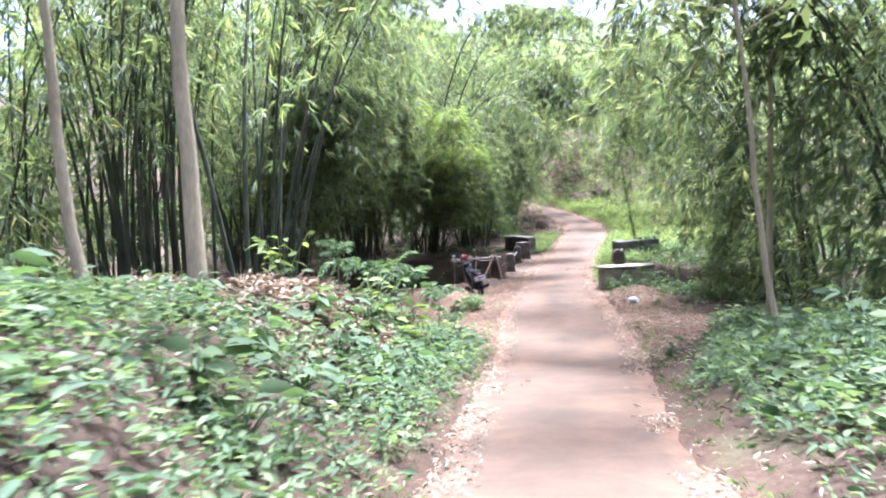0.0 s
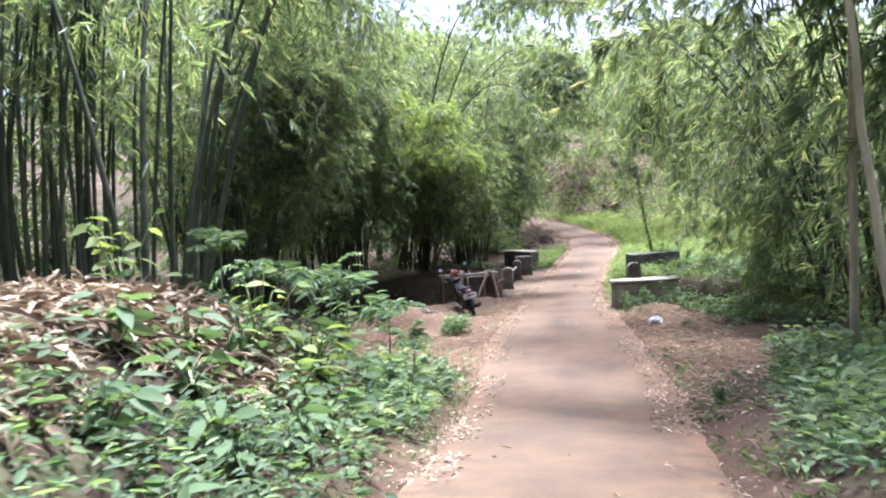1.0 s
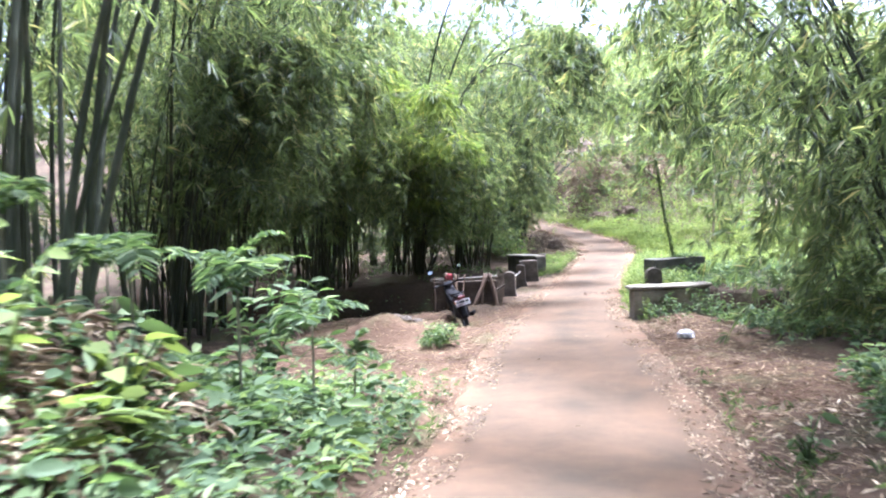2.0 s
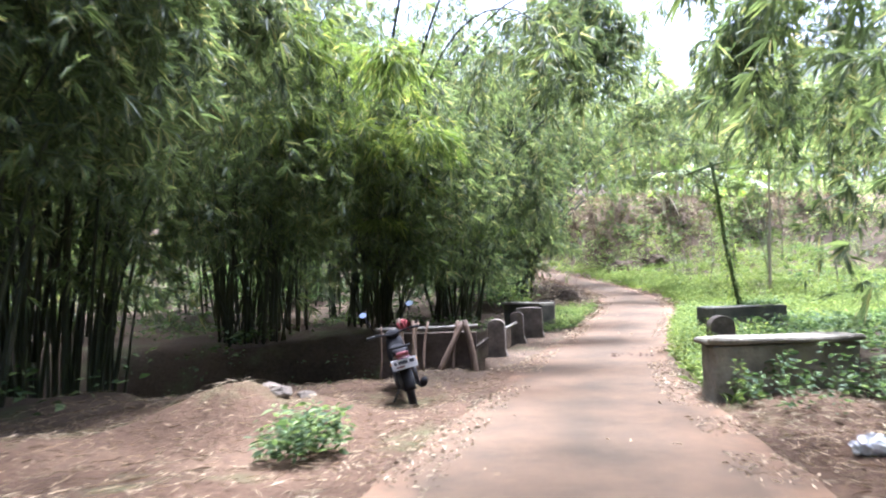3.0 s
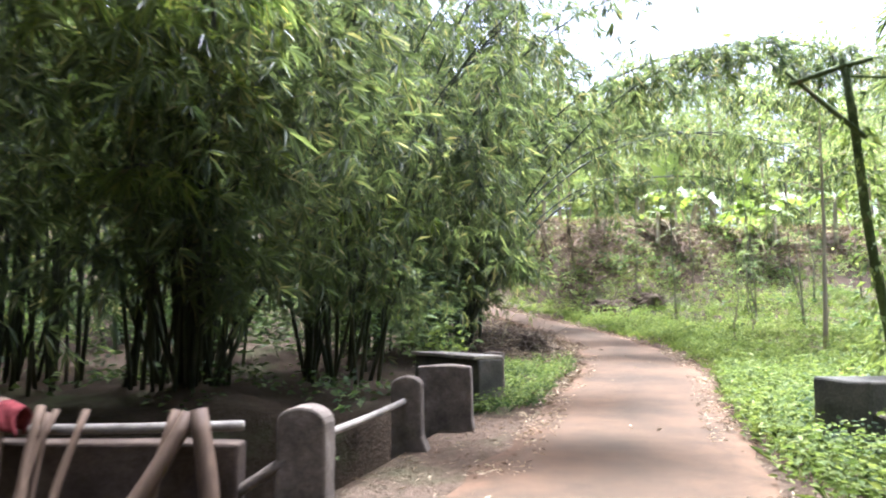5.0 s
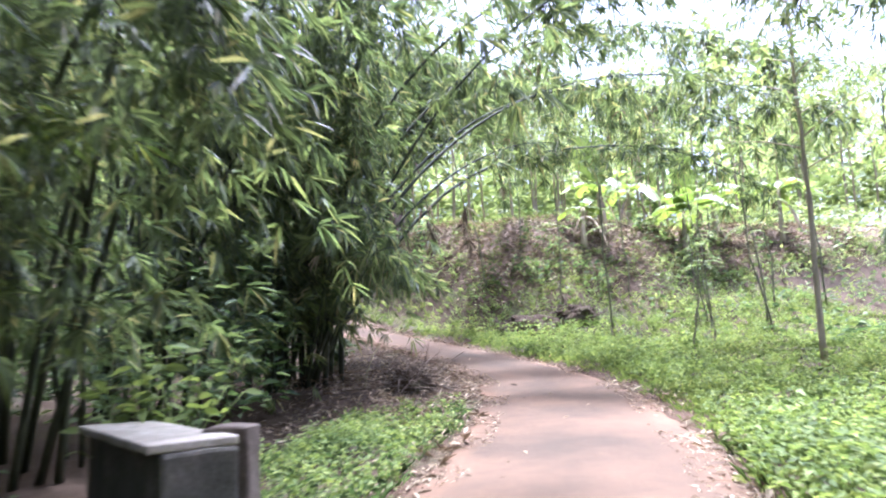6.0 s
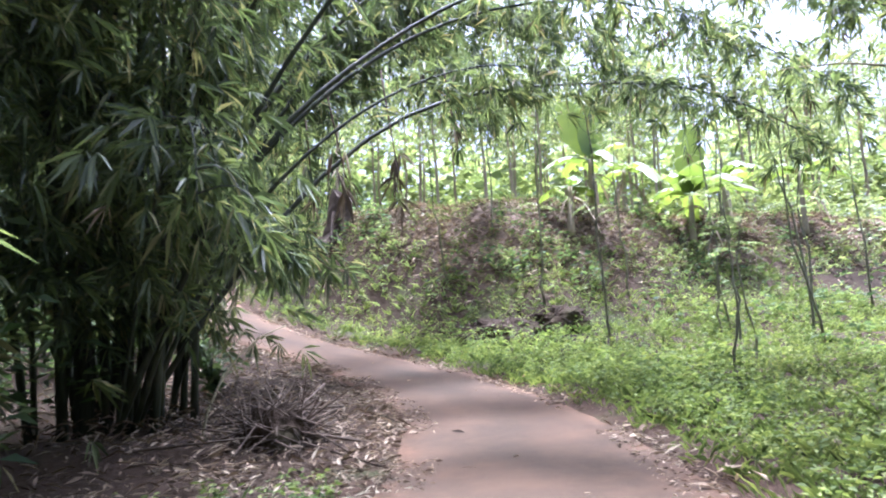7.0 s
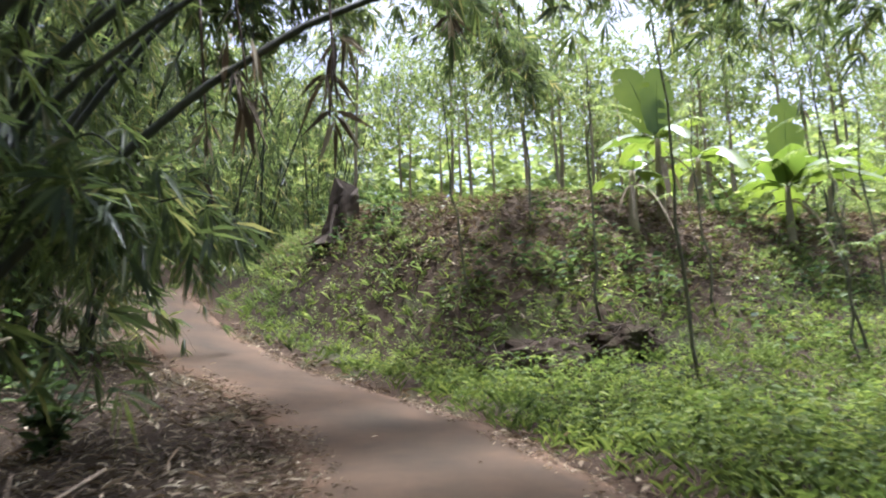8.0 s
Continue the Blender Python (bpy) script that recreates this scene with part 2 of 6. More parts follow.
def leaves(P, D, L, W, rng, fold=0.25, droop=0.25, fine=False, broad=False):
    """Lance-shaped leaves from base points P along D, folded on the midrib and drooping to the tip."""
    n = len(P)
    D = unit(D)
    S = unit(np.cross(D, unit(np.array([0, 0, 1.0]) + 0.7 * rng.normal(size=(n, 3)))))
    N = np.cross(S, D)
    L, W = L[:, None], W[:, None]
    down = np.array([0, 0, -1.0])
    if broad:
        b, t = P, P + D * L + down * L * droop
        rows = [b]
        for s, w, sgn in ((0.22, 0.42, -1), (0.6, 0.44, -1)):
            rows.append(P + D * L * s + down * L * droop * s * s + S * W * w * sgn + N * W * fold)
        rows.append(t)
        for s, w, sgn in ((0.6, 0.44, 1), (0.22, 0.42, 1)):
            rows.append(P + D * L * s + down * L * droop * s * s + S * W * w * sgn + N * W * fold)
        v = np.stack(rows, 1).reshape(-1, 3)
        k = np.arange(n)[:, None] * 6
        return v, [np.concatenate([k + np.array([[0, 1, 2, 3]]), k + np.array([[0, 3, 4, 5]])])]
    if not fine:
        b = P
        l = P + D * L * 0.4 + S * W * 0.5 + N * W * fold
        r = P + D * L * 0.4 - S * W * 0.5 + N * W * fold
        t = P + D * L + down * L * droop
        v = np.stack([b, r, t, l], 1).reshape(-1, 3)
        k = np.arange(n)[:, None] * 4
        return v, [np.concatenate([k + np.array([[0, 1, 2]]), k + np.array([[0, 2, 3]])])]
    rows = [P]
    for s, w in ((0.22, 0.8), (0.5, 1.0), (0.8, 0.55)):
        c = P + D * L * s + down * L * droop * s * s
        rows += [c + S * W * 0.5 * w + N * W * fold * w, c, c - S * W * 0.5 * w + N * W * fold * w]
    rows.append(P + D * L + down * L * droop)
    v = np.stack(rows, 1).reshape(-1, 3)
    k = np.arange(n)[:, None] * 11
    tri = np.array([[0, 2, 1], [0, 3, 2], [7, 8, 10], [8, 9, 10]])
    quad = np.array([[1, 2, 5, 4], [2, 3, 6, 5], [4, 5, 8, 7], [5, 6, 9, 8]])
    return v, [(k[:, :, None] + tri[None]).reshape(-1, 3), (k[:, :, None] + quad[None]).reshape(-1, 4)]


def sprays(P, D, rng, per=7, size=0.24, fine=False, twig=0.16):
    """Palm-shaped drooping fans of narrow leaves, one for each point P, hanging along D."""
    n = len(P)
    D = unit(D)
    S = unit(np.cross(D, rng.normal(size=(n, 3))))
    k = rng.integers(max(3, per - 3), per + 3, n)
    idx = np.repeat(np.arange(n), k)
    m = len(idx)
    first = np.concatenate([[0], np.cumsum(k)[:-1]])
    rank = (np.arange(m) - first[idx] + 0.5) / k[idx]
    ang = (rank - 0.5) * rng.uniform(1.6, 2.8, n)[idx] + rng.normal(0, 0.12, m)
    grow = rng.uniform(0.75, 1.2, n)[idx]
    base = P[idx] + D[idx] * (twig * (0.3 + 0.7 * np.cos(ang)) * grow)[:, None]
    way = D[idx] * np.cos(ang)[:, None] + S[idx] * np.sin(ang)[:, None] + 0.16 * rng.normal(size=(m, 3))
    L = size * grow * rng.uniform(0.7, 1.15, m) * (0.7 + 0.3 * np.cos(ang))
    W = L * rng.uniform(0.095, 0.14, m)
    return leaves(base, way, L, W, rng, 0.15, 0.2, fine)


def smooth(a, b, v):
    t = np.clip((v - a) / (b - a), 0, 1)
    return t * t * (3 - 2 * t)


# ---- the lie of the land ----
ROAD_Y = np.array([-60, -20, 0.8, 5.8, 9, 14, 18, 21.5, 25, 28, 31, 34, 37, 39, 40.5, 42, 43.5, 45, 47, 50, 53, 57, 62, 75])
ROAD_X = np.array([-2, -0.5, 0.6, 1.02, 1.5, 2.35, 2.75, 3.3, 4.1, 4.9, 5.6, 6.5, 7.3, 7.5, 7.4, 7.0, 6.45, 5.5, 4.05, 2.1, 0.5, -1.3, -3.2, -8])
RISE_Y = np.array([-60, -10, 0.8, 2.6, 4.1, 5.2, 9, 11.95, 13.3, 15.9, 18, 20, 27, 30.4, 31.8, 33.5, 35.8, 38.8, 40.1, 42.8, 43.7, 46, 48, 50, 52, 56, 60, 75, 140])
RISE_Z = np.array([9.0, 4.3, 2.3, 1.93, 1.62, 1.4, 0.78, 0.3, 0.17, 0.05, -0.01, -0.05, -0.06, 0.0, 0.06, 0.14, 0.27, 0.49, 0.6, 0.96, 1.1, 1.55, 2.05, 2.65, 3.3, 4.5, 5.6, 8.5, 12])
FINE = np.linspace(-60, 75, 1351)


def eased(xs, ys, width):
    v = np.interp(np.linspace(-75, 90, 1651), xs, ys)
    k = np.hanning(width)
    return np.convolve(v, k / k.sum(), "same")[150:1501]


CENTRE, GRADE = eased(ROAD_Y, ROAD_X, 31), eased(RISE_Y, RISE_Z, 25)
SLANT = np.gradient(CENTRE, FINE)
HALF = 1.03
WIDE_Y = np.array([-60, 6, 9, 13, 17, 20, 22, 25.5, 27, 29, 33, 37, 41, 45, 55, 75], float)
WIDE_LEFT = np.array([1.0, 1.0, 1.12, 1.35, 1.45, 1.3, 1.15, 1.35, 1.3, 1.2, 1.15, 1.22, 1.22, 1.16, 1.1, 1.0])
WIDE_RIGHT = np.array([0.96, 0.98, 1.15, 1.45, 1.5, 1.45, 1.2, 1.02, 1.02, 1.1, 1.3, 1.08, 0.95, 0.9, 0.98, 1.0])


def half_width(y, side):
    """From the road's middle to its edge, on the left (-1) or the right (1)."""
    return np.where(np.asarray(side) < 0, np.interp(y, WIDE_Y, WIDE_LEFT), np.interp(y, WIDE_Y, WIDE_RIGHT))


def road_x(y):
    return np.interp(y, FINE, CENTRE)


def road_z(y):
    return np.interp(y, FINE, GRADE)


def off_road(x, y):
    """Signed distance across the road, to the right positive; the road's edge lies at about HALF on either side."""
    d = (x - road_x(y)) / np.sqrt(1 + np.interp(y, FINE, SLANT) ** 2)
    return d - np.sign(d) * (half_width(y, d) - HALF) * smooth(0.0, 1.0, np.abs(d))


def abreast(x, y):
    """The y of the road's middle that lies square to a point near the road."""
    g = np.interp(y, FINE, SLANT)
    d = off_road(x, y)
    return y + (x - road_x(y)) * g / (1 + g * g) * np.exp(-(d / 4) ** 2)


GULLY = np.array([(-40, 30), (-12, 27.5), (-3, 26.8), (1.2, 28.4), (3.0, 28.0), (5.2, 24.6), (8.5, 21.5), (16, 17), (50, 8)], float)
FOOT = np.array([(-30, 75), (-1.5, 61), (1.4, 54.5), (3.4, 50.6), (5.6, 48.2), (7.2, 46.6), (9.2, 46.3), (12, 46.9), (15, 48.0), (20, 49.8), (60, 58)], float)


def line_distance(x, y, line):
    """Distance to a polyline and the side of it."""
    p = np.stack([x, y], -1)
    best, side = np.full(x.shape, 1e9), np.zeros(x.shape)
    for a, b in zip(line[:-1], line[1:]):
        ab = b - a
        t = np.clip(((p - a) @ ab) / (ab @ ab), 0, 1)
        q = p - (a + t[..., None] * ab)
        d = np.hypot(q[..., 0], q[..., 1])
        s = ab[0] * (p[..., 1] - a[1]) - ab[1] * (p[..., 0] - a[0])
        hit = d < best
        best, side = np.where(hit, d, best), np.where(hit, np.sign(s), side)
    return best, side


LUMP = np.random.default_rng(3).random((64, 64))


def lumps(x, y, size):
    """Smooth value noise, -1 to 1."""
    u, v = np.asarray(x) / size + 1000, np.asarray(y) / size + 1000
    i, j = np.floor(u).astype(int), np.floor(v).astype(int)
    a, b = u - i, v - j
    a, b = a * a * (3 - 2 * a), b * b * (3 - 2 * b)
    g = lambda p, q: LUMP[p % 64, q % 64]
    return 2 * ((g(i, j) * (1 - a) + g(i + 1, j) * a) * (1 - b) + (g(i, j + 1) * (1 - a) + g(i + 1, j + 1) * a) * b) - 1


def ground_z(x, y):
    x, y = np.asarray(x, float), np.asarray(y, float)
    d = off_road(x, y)
    z = road_z(np.clip(abreast(x, y), -60, 75)) + 0.0 * x
    left, right = smooth(0.95, 3.3, -d), smooth(1.0, 3.2, d)
    z = z + left * (1.25 * (1 - smooth(9.5, 15.5, y))) + right * (0.55 * (1 - smooth(9, 15, y)))
    z = z - 0.28 * smooth(1.1, 2.0, -d) * smooth(18.5, 21.5, y) * smooth(28, 25.5, y)
    z = z + 0.5 * np.exp(-(((x + 0.3) / 1.3) ** 2 + ((y - 20.6) / 0.85) ** 2)) * (1 + 0.25 * lumps(x, y, 0.6))
    gd, _ = line_distance(x, y, GULLY)
    z = z - 2.3 * smooth(2.3, 0.9, gd)
    fd, fs = line_distance(x, y, FOOT)
    up = smooth(0, 1, (fd * fs + 0.1) / (3.1 + 1.8 * smooth(5.5, 9, x)))
    z = np.where(fs > 0, z + up * np.maximum(0, 5.7 - z) * smooth(0.9, 2.0, np.abs(d)), z)
    verge = smooth(1.0, 1.8, np.abs(d))
    z = z + verge * (0.10 * lumps(x, y, 1.1) + 0.05 * lumps(x, y, 0.4) + 0.25 * smooth(4, 10, np.abs(d)) * lumps(x, y, 4.0))
    far = np.hypot(x - 5, y - 25)
    z = z + smooth(45, 160, far) * (14 + 7 * lumps(x, y, 60))
    return z - 0.03 * (1 - smooth(HALF - 0.05, HALF + 0.25, np.abs(d)))


def lines(lo, hi, step, far):
    mid = np.arange(lo, hi, step)
    out = step * 1.22 ** np.arange(1, 60)
    out = np.cumsum(out)
    out = out[out < far]
    return np.concatenate([lo - out[::-1], mid, mid[-1] + out])


GX, GY = lines(-9, 20, 0.22, 700), lines(-3, 58, 0.22, 700)
gx, gy = np.meshgrid(GX, GY)
gz = ground_z(gx, gy)
w_, h_ = len(GX), len(GY)
i_, j_ = np.meshgrid(np.arange(h_ - 1), np.arange(w_ - 1), indexing="ij")
quads_ = np.stack([i_ * w_ + j_, i_ * w_ + j_ + 1, (i_ + 1) * w_ + j_ + 1, (i_ + 1) * w_ + j_], -1).reshape(-1, 4)
ground = part("ground", mesh_of("ground", np.stack([gx, gy, gz], -1).reshape(-1, 3), quads_, SOIL), SOIL, None, "", True)
clay_ = smooth(1.9, 0.9, np.abs(off_road(gx, gy))) * 0.7 + smooth(12, 15, gy) * smooth(25.5, 23.5, gy) * smooth(5.5, 3.5, np.abs(gx - 1.6))
bank_, above_ = line_distance(gx, gy, FOOT)
dry_ = np.where(above_ > 0, smooth(1.0, 2.8, bank_ + 0.6 * lumps(gx, gy, 1.3)) * smooth(10.0, 7.0, bank_), 0)
ground.data.attributes.new("dry", "FLOAT", "POINT").data.foreach_set("value", dry_.astype(np.float32).ravel())
ground.data.attributes.new("clay", "FLOAT", "POINT").data.foreach_set("value", np.clip(clay_, 0, 1).astype(np.float32).ravel())
tagged(ground, "brown leaf-strewn soil falling to a gully and rising to a bank", "ground", kind="structure")

# the road: a thin worn strip with a crumbling edge
ry = np.arange(-40, 68, 0.3)
cross_ = np.array([-1.0, -0.96, -0.72, 0.0, 0.72, 0.96, 1.0])
crown_ = np.array([-0.12, 0.0, 0.012, 0.02, 0.012, 0.0, -0.12])
nx_ = np.stack([np.ones_like(ry), -np.interp(ry, FINE, SLANT)], 1)
nx_ = unit(nx_)
rv = []
for c_, u_ in zip(cross_, crown_):
    wob = half_width(ry, c_) + (0.07 * lumps(ry * 0 + c_ * 9, ry, 0.8) + 0.05 * lumps(ry * 0 + c_ * 5, ry, 0.35)) * (abs(c_) > 0.9)
    rv.append(np.stack([road_x(ry) + nx_[:, 0] * c_ * wob, ry + nx_[:, 1] * c_ * wob, road_z(ry) + u_], 1))
rv = np.stack(rv, 1)
k_ = len(cross_)
i_, j_ = np.meshgrid(np.arange(len(ry) - 1), np.arange(k_ - 1), indexing="ij")
quads_ = np.stack([i_ * k_ + j_, i_ * k_ + j_ + 1, (i_ + 1) * k_ + j_ + 1, (i_ + 1) * k_ + j_], -1).reshape(-1, 4)
road = part("road", mesh_of("road", rv.reshape(-1, 3), quads_, ROAD), ROAD, None, "", True)
dust_ = np.tile(np.array([1.0, 1.0, 0.3, 0.0, 0.3, 1.0, 1.0], dtype=np.float32), len(ry))
road.data.attributes.new("dust", "FLOAT", "POINT").data.foreach_set("value", dust_)
tagged(road, "narrow worn asphalt lane filmed with red dust", "road", kind="structure")


# ---- plants ----
def arc(base, rise, lean, turn, bow, n=16):
    """Points of a culm that starts upright, leans by `lean` towards `turn` (radians) and bows over towards its tip."""
    s = np.linspace(0, 1, n)
    tilt = lean + bow * s ** 2.2
    step = rise / (n - 1)
    dx = np.sin(tilt) * step
    dz = np.cos(tilt) * step
    r, z = np.concatenate([[0], np.cumsum(dx[:-1])]), np.concatenate([[0], np.cumsum(dz[:-1])])
    return np.stack([base[0] + r * math.cos(turn), base[1] + r * math.sin(turn), base[2] + z], 1)


def branch_points(pts, rng, count, s0, reach, spray, step=0.36):
    """Points and directions of leaf fans on side branches of a culm."""
    t = np.linspace(0, 1, len(pts))
    P, D = [], []
    for s in s0 + (1 - s0) * rng.random(count) ** 0.8:
        p = np.array([np.interp(s, t, pts[:, i]) for i in range(3)])
        a = rng.uniform(0, 2 * math.pi)
        ln = reach * rng.uniform(0.5, 1.15) * (1.05 - 0.5 * s)
        m = max(2, int(ln / step))
        u = (np.arange(m) + rng.random(m)) / m
        out = np.array([math.cos(a), math.sin(a), 0])
        z = ln * (0.35 * u - rng.uniform(0.45, 1.0) * u ** 2)
        q = p + out * (u * ln)[:, None] + np.stack([0 * z, 0 * z, z], 1) + 0.08 * rng.normal(size=(m, 3))
        P.append(q)
        D.append(out * 0.8 + np.array([0, 0, 0.1]) - np.stack([0 * u, 0 * u, 0.5 + 1.2 * u], 1) + 0.35 * rng.normal(size=(m, 3)))
    return np.concatenate(P), np.concatenate(D)


def weeping(pts, rng, count, s0, s1, toward, reach, drop, gap=0.27, spread=0.9, clear=0.0):
    """Thin side branches that arch out from a culm and hang down: their lines, and the leaf fans on them."""
    t = np.linspace(0, 1, len(pts))
    P, D, twigs = [], [], []
    for s in rng.uniform(s0, s1, count):
        p = np.array([np.interp(s, t, pts[:, i]) for i in range(3)])
        a = toward + rng.normal() * spread
        ln, dr = reach * rng.uniform(0.5, 1.2), drop * rng.uniform(0.4, 1.2)
        dr = min(dr, max(0.1, 0.97 * (p[2] - clear)))
        u = np.linspace(0, 1, 6)
        out = np.array([math.cos(a), math.sin(a), 0])
        line = p + out * (ln * u ** 0.75)[:, None] + np.stack([0 * u, 0 * u, 0.35 * ln * u - (dr + 0.35 * ln) * u ** 2.2], 1)
        twigs.append(tube_arrays(line, 0.009 * (1.1 - u), 3))
        m = max(3, int((ln + dr) / gap))
        w = (np.arange(m) + rng.random(m)) / m * 0.9 + 0.1
        q = np.stack([np.interp(w, u, line[:, i]) for i in range(3)], 1) + 0.07 * rng.normal(size=(m, 3))
        P.append(q)
        D.append(out * 0.6 + 0.7 * rng.normal(size=(m, 3)) * (1, 1, 0.5) - (0, 0, 0.75))
    return np.concatenate(P), np.concatenate(D), twigs


def bamboo_clump(x, y, seed, n=18, rise=9.0, spread=0.7, lean=0.1, bow=0.9, toward=None, count=16, s0=0.3, reach=1.5,
                 per=8, size=0.31, radius=0.04, arches=(), fine=False, label="", dead=0, knots=14, weep=0, drop=2.4, shed=1.6, low=0.35, clear=0.0, brown=0, leaf=None):
    """A clump of bamboo: culms from one root stock, some of them arching along given lines, and its foliage."""
    rng, leaf = np.random.default_rng(seed), leaf or BAMBOO_LEAF
    z = float(ground_z(x, y))
    clump = empty("bamboo_clump", x, y, z, 0, label or "dense clump of green bamboo with drooping narrow leaves", "bamboo", "bamboo clumps")
    P, D, twigs = [], [], []
    for k in range(n):
        a = rng.uniform(0, 2 * math.pi)
        r = spread * math.sqrt(rng.random())
        b = (r * math.cos(a), r * math.sin(a))
        b = (*b, float(ground_z(x + b[0], y + b[1])) - z - 0.1)
        turn = a + rng.normal() * 0.4 if toward is None or rng.random() < 0.35 else toward + rng.normal() * 0.5
        pts = arc(b, rise * rng.uniform(0.7, 1.1), lean * rng.uniform(0.3, 1.6), turn, bow * rng.uniform(0.5, 1.25))
        rad = radius * rng.uniform(0.7, 1.2)
        tube("culm", pts, rad * (1 - 0.85 * np.linspace(0, 1, len(pts))), CULM, clump, 5, knots)
        p, d = branch_points(pts, rng, count, s0, reach, per)
        P.append(p)
        D.append(d)
        if weep:
            p, d, tw = weeping(pts, rng, weep, low, 0.95, turn if toward is None else toward, shed, drop, clear=clear * rng.uniform(0.75, 1.25))
            P.append(p)
            D.append(d)
            twigs += tw
    near = []
    for line, rad, s1, cnt, hang in arches:
        pts = np.array(line, float) - np.array([x, y, z])
        t = np.linspace(0, 1, len(pts))
        tt = np.linspace(0, 1, 24)
        pts = np.stack([np.interp(tt, t, pts[:, i]) for i in range(3)], 1)
        for _ in range(6):
            pts[1:-1] = (pts[:-2] + 2 * pts[1:-1] + pts[2:]) / 4
        tube("culm", pts, rad * (1 - 0.8 * tt), CULM, clump, 6, 18)
        p, d = branch_points(pts, rng, cnt, s1, 1.2, per)
        q, e, tw = weeping(pts, rng, cnt // 2, s1, 1.0, 0.0, 0.7, hang, 0.24, 3.0)
        near.append((np.concatenate([p, q]), np.concatenate([d, e])))
        twigs += tw
    v, f = sprays(np.concatenate(P), np.concatenate(D), rng, per, size)
    crown = part("foliage", mesh_of("foliage", v, f, leaf), leaf, clump)
    tagged(crown, kind="stuff")
    if near:
        v, f = sprays(np.concatenate([q[0] for q in near]), np.concatenate([q[1] for q in near]), rng, per, size, fine)
        tagged(part("foliage", mesh_of("foliage", v, f, leaf), leaf, clump), kind="stuff")
    if brown:
        q, e = np.concatenate([r[0] for r in near]), np.concatenate([r[1] for r in near])
        k = rng.choice(len(q), brown, False)
        v, f = sprays(q[k] - (0, 0, 0.15), e[k] * 0.4 - (0, 0, 1.2), rng, 7, size * 0.9)
        tagged(part("dead_leaves", mesh_of("dead_leaves", v, f, DRY_LEAF), DRY_LEAF, clump, "withered brown leaves still hanging"), kind="stuff")
    if twigs:
        v, f = merged(twigs)
        tagged(part("brushwood", mesh_of("brushwood", v, f, CULM), CULM, clump), kind="stuff")
    if dead:
        m = dead
        q = np.stack([rng.normal(0, spread * 1.3, m), rng.normal(0, spread * 1.3, m), rng.uniform(0, 0.25, m)], 1)
        q[:, 2] += ground_z(x + q[:, 0], y + q[:, 1]) - z
        v, f = leaves(q, rng.normal(size=(m, 3)) * (1, 1, 0.3), rng.uniform(0.08, 0.2, m), rng.uniform(0.01, 0.024, m), rng)
        tagged(part("dead_leaves", mesh_of("dead_leaves", v, f, DRY_LEAF), DRY_LEAF, clump), kind="stuff")
    return clump


def tree(x, y, seed, tall=9.0, girth=0.11, crown=2.2, start=0.45, limbs=12, fans=14, size=0.22, per=6, lean=(0, 0), bark=None, leaf=None,
         label="", name="tree", z=None):
    """A tree: bent tapered trunk, limbs, and a ragged crown of small leaves."""
    rng = np.random.default_rng(seed)
    z = float(ground_z(x, y)) if z is None else z
    bark, leaf = bark or BARK, leaf or TREE_LEAF
    thing = empty(name, x, y, z, 0, label or "slim pale-barked tree with an airy green crown", "tree", "trees")
    t = np.linspace(0, 1, 14)
    wob = np.cumsum(rng.normal(0, 0.035, (14, 2)), 0)
    pts = np.stack([lean[0] * t + wob[:, 0] * 0.8, lean[1] * t + wob[:, 1] * 0.8, t * tall - 0.15], 1)
    tube("trunk", pts, girth * (1.12 - 0.85 * t + 0.25 * np.exp(-t * 25)), bark, thing, 10)
    P, D = [], []
    for k in range(limbs):
        s = start + (1 - start) * (k + rng.random()) / limbs
        p = np.array([np.interp(s, t, pts[:, i]) for i in range(3)])
        a = k * 2.4 + rng.normal() * 0.4
        ln = crown * rng.uniform(0.6, 1.1) * (1.15 - 0.75 * (s - start) / (1 - start))
        u = np.linspace(0, 1, 7)
        limb = p + np.stack([math.cos(a) * ln * u, math.sin(a) * ln * u, ln * (0.55 * u - 0.25 * u * u)], 1) + rng.normal(0, 0.03, (7, 3)) * u[:, None]
        tube("limb", limb, girth * 0.35 * (1 - 0.85 * u), bark, thing, 4)
        m = fans
        uu = 0.25 + 0.8 * rng.random(m)
        q = np.stack([np.interp(uu, u, limb[:, i]) for i in range(3)], 1) + rng.normal(0, 0.16 * crown, (m, 3)) * (1, 1, 0.7)
        P.append(q)
        D.append(rng.normal(size=(m, 3)) + (0, 0, -0.3))
    P, D = np.concatenate(P), np.concatenate(D)
    n = len(P)
    idx = np.repeat(np.arange(n), per)
    m = len(idx)
    base = P[idx] + rng.normal(0, size * 0.9, (m, 3))
    L = size * rng.uniform(0.5, 1.1, m)
    v, f = leaves(base, D[idx] + rng.normal(size=(m, 3)), L, L * rng.uniform(0.35, 0.55, m), rng)
    tagged(part("crown", mesh_of("crown", v, f, leaf), leaf, thing), kind="stuff")
    return thing


def scatter(rng, n, x0, x1, y0, y1, keep):
    """Up to n points on the ground in a rectangle, thinned by keep(x, y) in 0..1."""
    x, y = rng.uniform(x0, x1, n), rng.uniform(y0, y1, n)
    ok = rng.random(n) < keep(x, y)
    x, y = x[ok], y[ok]
    return np.stack([x, y, ground_z(x, y)], 1)


